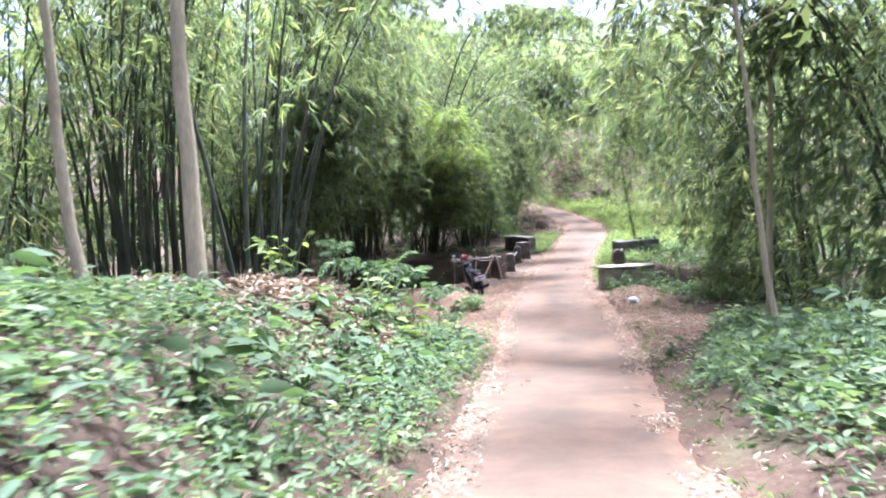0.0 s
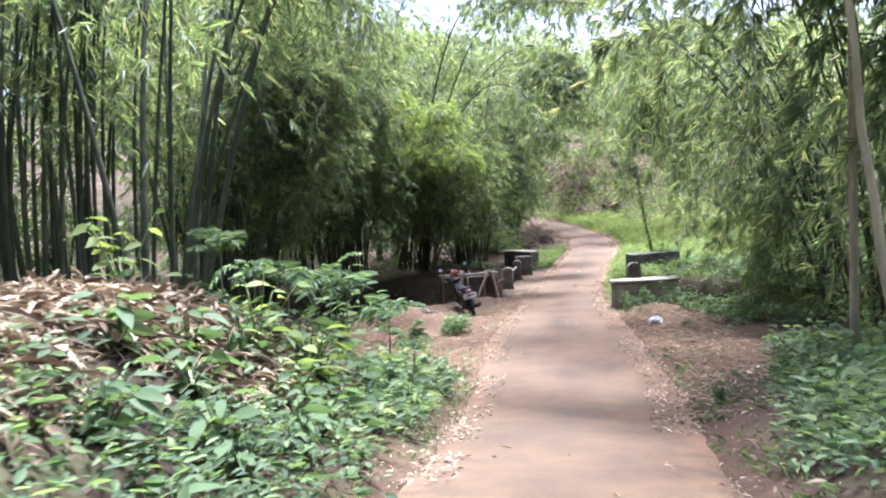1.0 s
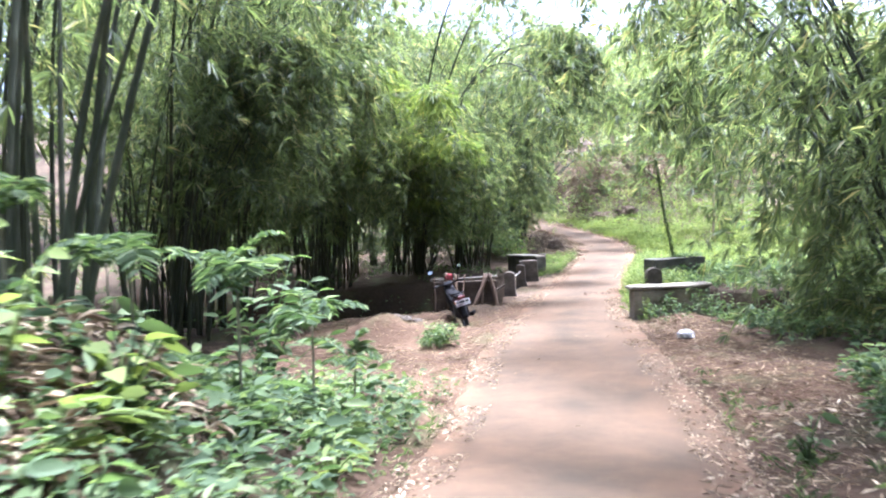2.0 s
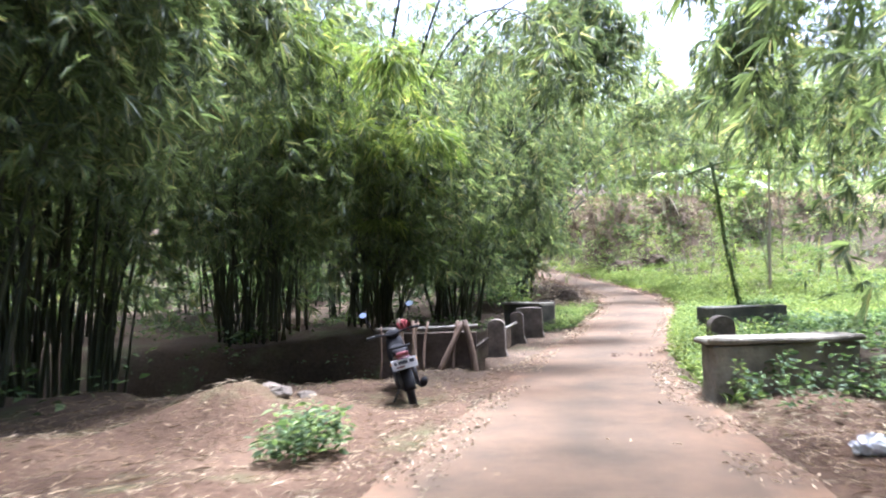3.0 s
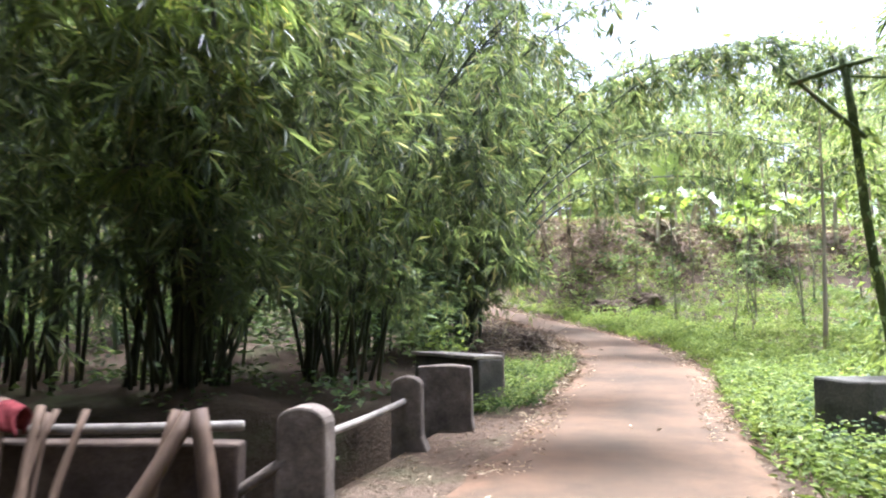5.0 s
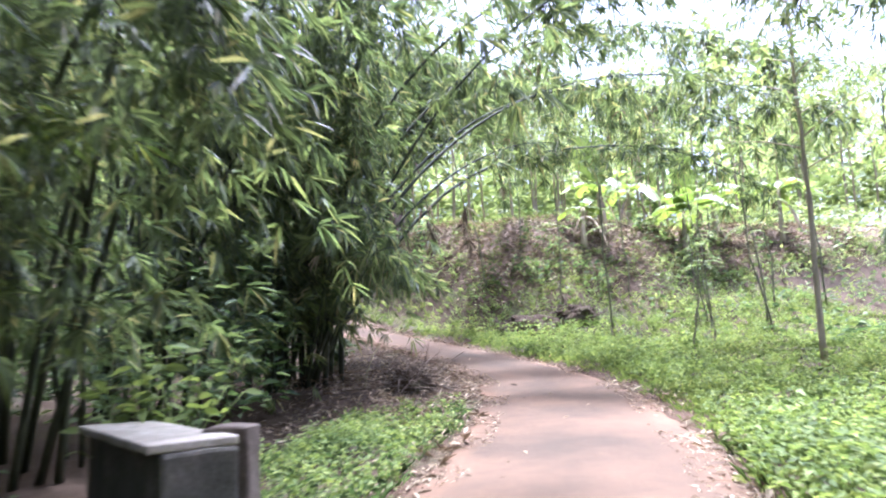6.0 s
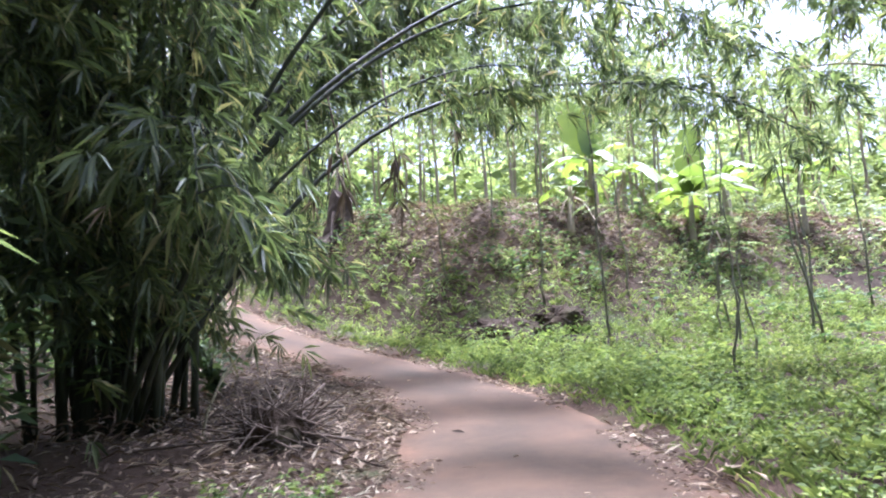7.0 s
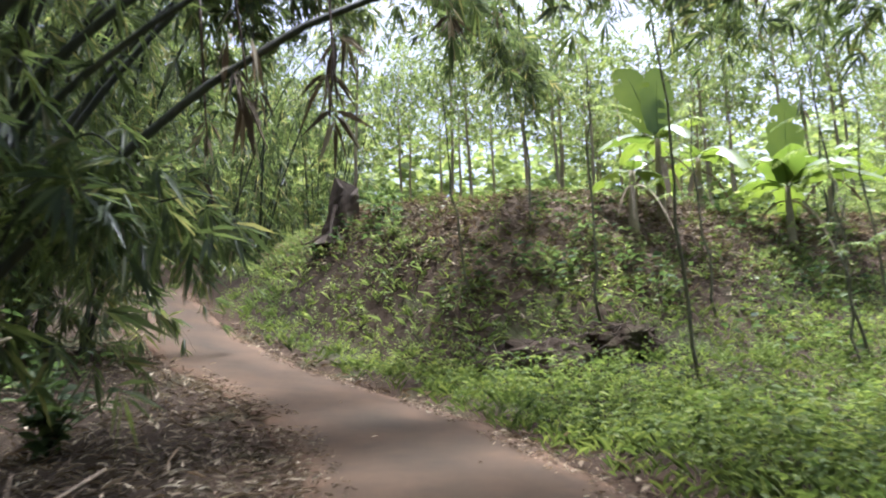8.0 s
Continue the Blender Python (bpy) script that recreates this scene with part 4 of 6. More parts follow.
MIRROR, _, _b = material("mirror_glass", 0.14, 1.0)
_b.inputs["Base Color"].default_value = (0.5, 0.49, 0.46, 1)


def shaped(sections, mat, name, parent, label=""):
    """A smooth body through cross-sections (y, z centre, half width, half height)."""
    seg = 12
    rows = []
    for y, z, w, h in sections:
        a = np.linspace(0, 2 * np.pi, seg, endpoint=False)
        c, s = np.cos(a), np.sin(a)
        rows.append(np.stack([w * np.sign(c) * np.abs(c) ** 0.7, np.full(seg, y), z + h * np.sign(s) * np.abs(s) ** 0.7], 1))
    n = len(rows)
    v = np.concatenate(rows)
    i, j = np.meshgrid(np.arange(n - 1), np.arange(seg), indexing="ij")
    k = (j + 1) % seg
    q = np.stack([i * seg + j, i * seg + k, (i + 1) * seg + k, (i + 1) * seg + j], -1).reshape(-1, 4)
    caps = np.array([list(range(seg))[::-1], [(n - 1) * seg + t for t in range(seg)]])
    return part(name, mesh_of(name, v, [q, caps], mat), mat, parent, label, True)


def motorbike(x, y, turn, lean):
    bike = empty("motorbike", x, y, float(ground_z(x, y)), 0, "dark maroon motorbike parked on its side stand, rear towards the lane", "motorbike")
    bike.matrix_basis = pose(x, y, float(ground_z(x, y)) - 0.005, 0, lean, turn) @ Matrix.Scale(1.15, 4)
    wheel(bike, 0.0)
    wheel(bike, 1.22)
    shaped([(-0.3, 0.74, 0.05, 0.03), (-0.2, 0.75, 0.1, 0.05), (0.1, 0.75, 0.11, 0.045), (0.4, 0.72, 0.11, 0.05), (0.6, 0.73, 0.08, 0.05), (0.66, 0.72, 0.05, 0.03)], BLACK_PLASTIC, "seat", bike, "black vinyl seat")
    shaped([(-0.42, 0.68, 0.03, 0.03), (-0.3, 0.64, 0.09, 0.07), (0.0, 0.6, 0.12, 0.1), (0.3, 0.56, 0.11, 0.13), (0.55, 0.5, 0.07, 0.12)], BODY_PAINT, "tail_panel", bike)
    shaped([(0.55, 0.42, 0.07, 0.1), (0.75, 0.46, 0.09, 0.12), (0.95, 0.6, 0.14, 0.17), (1.05, 0.7, 0.12, 0.16), (1.1, 0.78, 0.08, 0.1)], BLACK_PLASTIC, "leg_shield", bike)
    shaped([(1.0, 0.86, 0.07, 0.04), (1.06, 0.88, 0.1, 0.06), (1.16, 0.86, 0.08, 0.06), (1.2, 0.84, 0.05, 0.04)], BLACK_PLASTIC, "headlamp_cowl", bike)
    shaped([(0.2, 0.3, 0.09, 0.1), (0.4, 0.32, 0.12, 0.13), (0.62, 0.32, 0.1, 0.11)], STEEL, "engine", bike, "dull metal engine block")
    fender = np.linspace(0.15, 2.6, 14)
    for yy, lab in ((0.0, "rear_fender"), (1.22, "front_fender")):
        bm = bmesh.new()
        prev = None
        for t in fender if yy else fender - 0.1:
            c, s = math.cos(math.pi - t), math.sin(math.pi - t)
            row = [bm.verts.new((w, yy + (0.31 - abs(w) * 0.25) * c, 0.28 + (0.31 - abs(w) * 0.25) * s)) for w in (-0.07, -0.03, 0.03, 0.07)]
            if prev:
                for k in range(3):
                    bm.faces.new((prev[k], prev[k + 1], row[k + 1], row[k]))
            prev = row
        ob = part(lab, bm, BLACK_PLASTIC if not yy else BODY_PAINT, bike, "", True)
        ob.modifiers.new("thickness", "SOLIDIFY").thickness = 0.006
    part("tail_light", box(-0.075, 0.075, -0.46, -0.4, 0.72, 0.78, 0.02), TAIL_RED, bike, "red tail lamp lens")
    for sx in (-1, 1):
        part("indicator", box(sx * 0.13 - 0.03, sx * 0.13 + 0.03, -0.42, -0.36, 0.63, 0.68, 0.015), AMBER, bike, "amber turn lamp")
        tube("fork", np.array([[sx * 0.09, 1.22, 0.28], [sx * 0.085, 1.08, 0.82]]), [0.025, 0.022], STEEL, bike, 8)
        tube("shock", np.array([[sx * 0.12, 0.02, 0.3], [sx * 0.12, 0.12, 0.62]]), [0.028, 0.026], STEEL, bike, 8)
        tube("grip", np.array([[sx * 0.24, 0.94, 0.91], [sx * 0.36, 0.86, 0.91]]), [0.018, 0.018], RUBBER, bike, 8)
        stem = tube("mirror_stem", np.array([[sx * 0.22, 0.95, 0.92], [sx * 0.27, 0.97, 1.08], [sx * 0.31, 0.95, 1.2]]), [0.007, 0.007, 0.007], BLACK_PLASTIC, bike, 6)
        a = np.linspace(0, 2 * np.pi, 20, endpoint=False)
        bm = bmesh.new()
        bmesh.ops.create_cone(bm, cap_ends=True, segments=20, radius1=0.044, radius2=0.036, depth=0.03)
        bmesh.ops.rotate(bm, verts=bm.verts, matrix=Matrix.Rotation(radians(-90), 3, "X"))
        bmesh.ops.translate(bm, vec=(sx * 0.325, 0.96, 1.235), verts=bm.verts)
        bmesh.ops.scale(bm, vec=(1.25, 1, 0.9), space=Matrix.Translation((-sx * 0.325, -0.96, -1.235)), verts=bm.verts)
        shell = part("mirror", bm, BLACK_PLASTIC, bike, "round rear-view mirror")
        bm = bmesh.new()
        bmesh.ops.create_circle(bm, cap_ends=True, segments=20, radius=0.039)
        bmesh.ops.rotate(bm, verts=bm.verts, matrix=Matrix.Rotation(radians(90 - 14), 3, "X"))
        bmesh.ops.scale(bm, vec=(1.25, 1, 0.9), verts=bm.verts)
        bmesh.ops.translate(bm, vec=(sx * 0.325, 0.924, 1.235), verts=bm.verts)
        part("mirror_glass", bm, MIRROR, shell, "mirror glass")
    tube("handlebar", np.array([[-0.34, 0.87, 0.91], [-0.2, 0.97, 0.91], [0, 1.0, 0.87], [0.2, 0.97, 0.91], [0.34, 0.87, 0.91]]), np.full(5, 0.012), BLACK_PLASTIC, bike, 8)
    tube("grab_rail", np.array([[-0.1, 0.05, 0.78], [-0.12, -0.2, 0.82], [-0.06, -0.36, 0.83], [0.06, -0.36, 0.83], [0.12, -0.2, 0.82], [0.1, 0.05, 0.78]]), np.full(6, 0.013), BLACK_PLASTIC, bike, 8)
    tube("exhaust", np.array([[0.15, 0.5, 0.22], [0.17, 0.2, 0.24], [0.18, -0.05, 0.3], [0.18, -0.36, 0.38]]), [0.022, 0.03, 0.048, 0.045], BLACK_PLASTIC, bike, 10)
    tube("side_stand", np.array([[-0.1, 0.45, 0.24], [-0.26, 0.42, 0.02]]), [0.012, 0.012], STEEL, bike, 6)
    bm = box(-0.15, 0.15, -0.445, -0.437, 0.550, 0.670, 0.003, 1)
    bmesh.ops.rotate(bm, cent=(0, -0.44, 0.61), matrix=Matrix.Rotation(radians(-12), 3, "X"), verts=bm.verts)
    bmesh.ops.translate(bm, vec=(0, 0, 0.03), verts=bm.verts)
    plate = part("number_plate", bm, WHITE_PAINT, bike, "white rear plate with dark bars")
    for k, (a, b) in enumerate(((-0.12, -0.09), (-0.07, 0.04), (0.06, 0.12))):
        bm = box(a, b, -0.4535, -0.4485, 0.607, 0.647, 0.002, 1)
        bmesh.ops.rotate(bm, cent=(0, -0.44, 0.61), matrix=Matrix.Rotation(radians(-12), 3, "X"), verts=bm.verts)
        bmesh.ops.translate(bm, vec=(0, 0, 0.03), verts=bm.verts)
        part("bar", bm, INK, plate)
    bm = box(-0.1, 0.0, -0.4525, -0.447, 0.570, 0.588, 0.002, 1)
    bmesh.ops.rotate(bm, cent=(0, -0.44, 0.61), matrix=Matrix.Rotation(radians(-12), 3, "X"), verts=bm.verts)
    bmesh.ops.translate(bm, vec=(0, 0, 0.03), verts=bm.verts)
    part("bar", bm, TAIL_RED, plate)
    return bike


motorbike(1.1, 22.9, 11, -13)

# ---- pole and its cross pieces beside the bridge ----
pole = empty("bamboo_pole", 7.75, 28.75, 0.2, 0, "mossy leaning pole with tied cross pieces and creepers", "pole")
u_ = np.linspace(0, 1, 12)
tube("pole", np.stack([-0.67 * u_ + 0.02 * np.sin(9 * u_), -0.5 * u_, 3.55 * u_], 1), 0.048 * (1.1 - 0.3 * u_), MOSSY_POLE, pole, 8, 6)
tube("crossbar", np.array([[-0.4, -0.55, 3.52], [-0.66, -0.5, 3.46], [-1.18, -0.5, 3.28]]), [0.028, 0.03, 0.025], MOSSY_POLE, pole, 6)
tube("brace", np.array([[-0.44, -0.44, 2.75], [-0.8, -0.46, 3.05], [-1.22, -0.48, 3.42]]), [0.026, 0.026, 0.02], MOSSY_POLE, pole, 6)
tube("crossbar", np.array([[-0.6, -0.45, 3.38], [0.4, -0.3, 3.4], [1.7, -0.1, 3.3]]), [0.014, 0.012, 0.01], MOSSY_POLE, pole, 6)

rng_ = np.random.default_rng(12)
n_ = 420
t_ = 0.12 + 0.75 * rng_.random(n_) ** 1.2
a_ = rng_.uniform(0, 2 * math.pi, n_)
r_ = 0.05 + 0.13 * rng_.random(n_)
q_ = np.stack([-0.67 * t_ + r_ * np.cos(a_), -0.5 * t_ + r_ * np.sin(a_), 3.55 * t_ - 0.1 * rng_.random(n_)], 1)
v_, f_ = leaves(q_, np.stack([np.cos(a_), np.sin(a_), rng_.uniform(-1.4, 0.2, n_)], 1), rng_.uniform(0.05, 0.13, n_), rng_.uniform(0.03, 0.06, n_), rng_)
tagged(part("creeper", mesh_of("creeper", v_, f_, WEED_LEAF), WEED_LEAF, pole, "light green creeper climbing the pole"), kind="stuff")

# ---- white bag and stones ----
bag = empty("plastic_bag", 4.84, 18.35, float(ground_z(4.84, 18.35)), 20, "crumpled white plastic bag lying in the litter", "bag")
bm = bmesh.new()
bmesh.ops.create_icosphere(bm, subdivisions=4, radius=0.11)
for v in bm.verts:
    n_ = noise.noise_vector(v.co * 16)
    v.co = Vector((v.co.x * 1.25, v.co.y * 0.85, v.co.z * 0.55)) + n_ * 0.05 + noise.noise_vector(v.co * 45) * 0.025
    v.co.z = max(v.co.z + 0.06, 0.004)
BAG = plain("bag_film", [(0.3, (0.4, 0.4, 0.39)), (0.7, (0.6, 0.6, 0.58))], 8, 0.4)
part("film", bm, BAG, bag)


def rock(x, y, r, seed, flat=0.65, label="rough brown field stone half sunk in soil", mat=None, sink=0.3):
    ob = empty("rock", x, y, float(ground_z(x, y)) - r * sink, seed * 40, label, "rock", "rocks")
    bm = bmesh.new()
    bmesh.ops.create_icosphere(bm, subdivisions=3, radius=r)
    for v in bm.verts:
        n_ = noise.noise(v.co / r * 1.1 + Vector((seed, 0, 0))) * 0.35 + noise.noise(v.co / r * 3 + Vector((seed, 0, 0))) * 0.12
        v.co *= 1 + n_
        v.co.z = v.co.z * flat + r * flat
    part("stone", bm, mat or STONE, ob)
    return ob


for k, (x_, y_, r_) in enumerate(((-0.1, 20.6, 0.12), (0.1, 20.9, 0.1), (-0.35, 21.0, 0.13), (0.3, 21.5, 0.1))):
    rock(x_, y_, r_, k + 1)


# ---- bamboo round the road ----
A = bamboo_clump
A(-7.2, 17.4, 11, n=44, rise=12.5, spread=1.5, lean=0.04, bow=0.6, toward=0.0, count=12, s0=0.45, reach=2.0, radius=0.055)
A(-8.4, 10.6, 12, n=40, rise=12.5, spread=1.5, lean=0.04, bow=0.6, toward=0.2, count=12, s0=0.45, reach=2.0, radius=0.055, arches=[
    # canopy over the lane, unseen from below, added to cut the sky light
    ([(-8.0, 10.6, 0.0), (-7.0, 10.8, 6), (-5.2, 11.2, 9.6), (-3.0, 11.8, 11.4), (-0.6, 12.4, 11.6), (1.4, 12.8, 10.6)], 0.045, 0.4, 120, 1.3),
    ([(-8.0, 10.4, 0.0), (-7.0, 9.8, 6), (-5.4, 8.8, 9.6), (-3.4, 7.8, 11.2), (-1.2, 7.0, 11.4), (0.6, 6.4, 10.6)], 0.045, 0.4, 120, 1.3)])
A(-6.0, 22.8, 13, n=30, low=0.4, shed=1.8, drop=2.6, weep=6, clear=4.2, rise=11, spread=1.1, lean=0.12, bow=1.4, toward=0.0, count=12, s0=0.42, reach=1.9, arches=[
    ([(-5.7, 22.9, 0.0), (-5.0, 23.1, 4.0), (-3.6, 23.6, 6.4), (-2.2, 24.2, 6.8), (-1.2, 24.7, 5.8)], 0.035, 0.35, 110, 2.6),
    ([(-5.8, 22.7, 0.0), (-5.0, 22.4, 4.2), (-3.9, 22.2, 6.4), (-2.8, 22.2, 6.6), (-2.0, 22.4, 5.6)], 0.035, 0.35, 100, 2.6),
    # next two arches pass above the view, added to shade the left side
    ([(-5.8, 22.8, 0.0), (-5.0, 22.4, 5), (-3.8, 21.8, 8.2), (-2.4, 21.0, 9.6), (-0.8, 20.2, 9.7), (0.6, 19.4, 8.9)], 0.045, 0.4, 120, 1.3),
    ([(-5.9, 22.6, 0.0), (-5.2, 21.6, 4.8), (-4.2, 20.2, 8), (-3.0, 18.6, 9.4), (-1.6, 17.0, 9.5), (-0.4, 15.8, 8.8)], 0.045, 0.4, 120, 1.3)])
A(-7.0, 27.0, 23, n=40, low=0.4, weep=3, clear=4.0, rise=12, spread=1.5, lean=0.08, bow=0.9, toward=-0.5, count=12, s0=0.42, reach=1.9, radius=0.05)
A(-3.8, 30.4, 14, n=24, low=0.25, shed=2.2, drop=3.0, weep=9, clear=2.6, rise=10.5, spread=0.9, lean=0.22, bow=1.6, toward=-0.9, count=14, s0=0.3, reach=1.9)
A(-1.1, 32.3, 15, n=26, low=0.22, shed=2.2, drop=3.2, weep=9, clear=3.2, rise=7.4, spread=0.9, lean=0.26, bow=1.5, toward=-1.1, count=14, s0=0.45, reach=1.8, arches=[
    # first and third arches, mostly above view, added to shade what lies below
    ([(-0.8, 32.1, 0.0), (0.2, 29.8, 5.5), (1.8, 27.8, 8.8), (3.6, 26.2, 9.6), (5.0, 25.2, 8.8)], 0.045, 0.55, 80, 1.2),
    ([(-0.8, 32.1, 0.0), (0.3, 29.0, 4.6), (1.6, 27.0, 6.6), (2.8, 25.4, 6.4), (3.5, 24.5, 5.2), (3.7, 24.2, 4.4)], 0.03, 0.65, 40, 0.9),
    ([(-0.9, 32.1, 0.0), (-0.2, 29.0, 5.5), (1.0, 26.4, 8.8), (2.6, 24.4, 9.4), (4.0, 23.2, 8.4)], 0.045, 0.55, 80, 1.2),
    ([(-0.9, 32.1, 0.0), (0.6, 31.2, 5.5), (2.2, 30.3, 8.0), (3.9, 29.7, 8.6), (5.2, 29.4, 7.9), (5.6, 29.3, 6.9)], 0.035, 0.6, 90, 1.8),
    ([(-0.8, 32.1, 0.0), (0.5, 31.0, 5.2), (1.9, 30.0, 7.4), (3.5, 29.4, 7.9), (4.5, 29.1, 7.2), (4.9, 29.0, 6.5)], 0.035, 0.6, 80, 1.4)])
# front culms whose leaf colour carries the sunlit tone of the canopy
A(-0.7, 31.9, 34, n=5, rise=5.2, spread=0.4, lean=0.3, bow=1.4, toward=-1.4, count=10, s0=0.55, reach=1.2, size=0.3, weep=3, shed=1.0, drop=1.2, low=0.6, clear=3.0, leaf=SUNLIT_LEAF, label="front bamboo culms with leaves coloured yellow-green as if sunlit", arches=[
    ([(-0.7, 31.9, 0.0), (-0.5, 30.6, 3.0), (-0.4, 28.9, 4.6), (-0.3, 27.7, 4.9), (-0.2, 26.8, 4.3)], 0.03, 0.35, 60, 0.8),
    ([(-0.6, 31.9, 0.0), (0.1, 30.4, 3.0), (0.6, 28.8, 4.6), (0.9, 27.6, 4.8), (1.1, 26.8, 4.2)], 0.03, 0.35, 60, 0.8),
    ([(-0.8, 31.9, 0.0), (-1.1, 29.6, 3.4), (-1.5, 28.4, 5.0), (-1.8, 27.2, 5.2), (-2.0, 26.4, 4.6)], 0.03, 0.35, 60, 0.8),
    ([(-0.7, 31.8, 0.0), (0.0, 29.6, 3.8), (0.2, 28.2, 5.7), (0.4, 26.9, 6.2), (0.5, 25.8, 5.7)], 0.03, 0.4, 70, 0.8),
    ([(-0.8, 31.8, 0.0), (-0.8, 29.6, 4.0), (-1.0, 28.0, 6.1), (-1.2, 26.6, 6.6), (-1.3, 25.4, 6.1)], 0.03, 0.4, 70, 0.8)])
A(1.2, 34.0, 16, n=22, fine=True, size=0.25, low=0.15, shed=1.8, drop=3.0, weep=8, clear=1.5, rise=9.5, spread=0.8, lean=0.2, bow=1.5, toward=-0.9, count=10, s0=0.2, reach=1.7, arches=[
    ([(1.4, 33.8, 0.3), (1.6, 33.6, 5), (2.4, 33.3, 8.2), (4.2, 33.0, 9.4), (5.8, 33.0, 8.6), (6.6, 33.0, 7.6)], 0.04, 0.5, 90, 1.6),
    ([(1.4, 33.6, 0.3), (1.9, 33.0, 3), (2.7, 32.6, 4.4), (3.5, 32.3, 3.9), (3.8, 32.1, 2.8)], 0.035, 0.3, 50, 1.1),
    ([(1.2, 33.6, 0.3), (1.4, 32.5, 4), (1.9, 30.8, 6.2), (2.5, 29.0, 6.8), (2.9, 27.6, 6.2)], 0.04, 0.35, 60, 1.1)])
# two tall clumps added to shade the bamboo below; their arches stay unseen
A(-4.4, 33.2, 32, n=34, rise=16, spread=1.2, lean=0.1, bow=1.3, toward=-1.4, count=22, s0=0.42, reach=2.4)
A(-6.8, 26.2, 33, n=34, rise=15.5, spread=1.2, lean=0.1, bow=1.2, toward=-0.9, count=22, s0=0.42, reach=2.4, arches=[
    ([(-6.6, 26, 0.0), (-5.8, 25.4, 5), (-4.6, 24.4, 8.6), (-3.0, 23.2, 10.4), (-1.2, 22.2, 10.6), (0.4, 21.4, 9.8)], 0.045, 0.4, 120, 1.3),
    ([(-6.7, 26.2, 0.0), (-5.8, 26.2, 5.5), (-4.4, 26.2, 9), (-2.8, 26.0, 11), (-1.0, 25.8, 11.4), (0.6, 25.6, 10.6)], 0.045, 0.4, 120, 1.3),
    ([(-6.7, 26.0, 0.0), (-6.0, 24.6, 5), (-5.0, 22.8, 8.4), (-3.8, 21.2, 10), (-2.6, 19.8, 10), (-1.6, 18.6, 9.2)], 0.045, 0.4, 120, 1.3)])
A(-2.2, 36.2, 24, n=26, weep=4, clear=3.0, rise=12.5, spread=1.0, lean=0.12, bow=1.2, toward=-0.5, count=14, s0=0.4, reach=1.9)
A(1.2, 37.8, 25, n=20, low=0.12, shed=1.3, drop=2.6, weep=5, rise=11.5, spread=0.8, lean=0.15, bow=1.3, toward=-0.3, count=12, s0=0.12, reach=1.8)
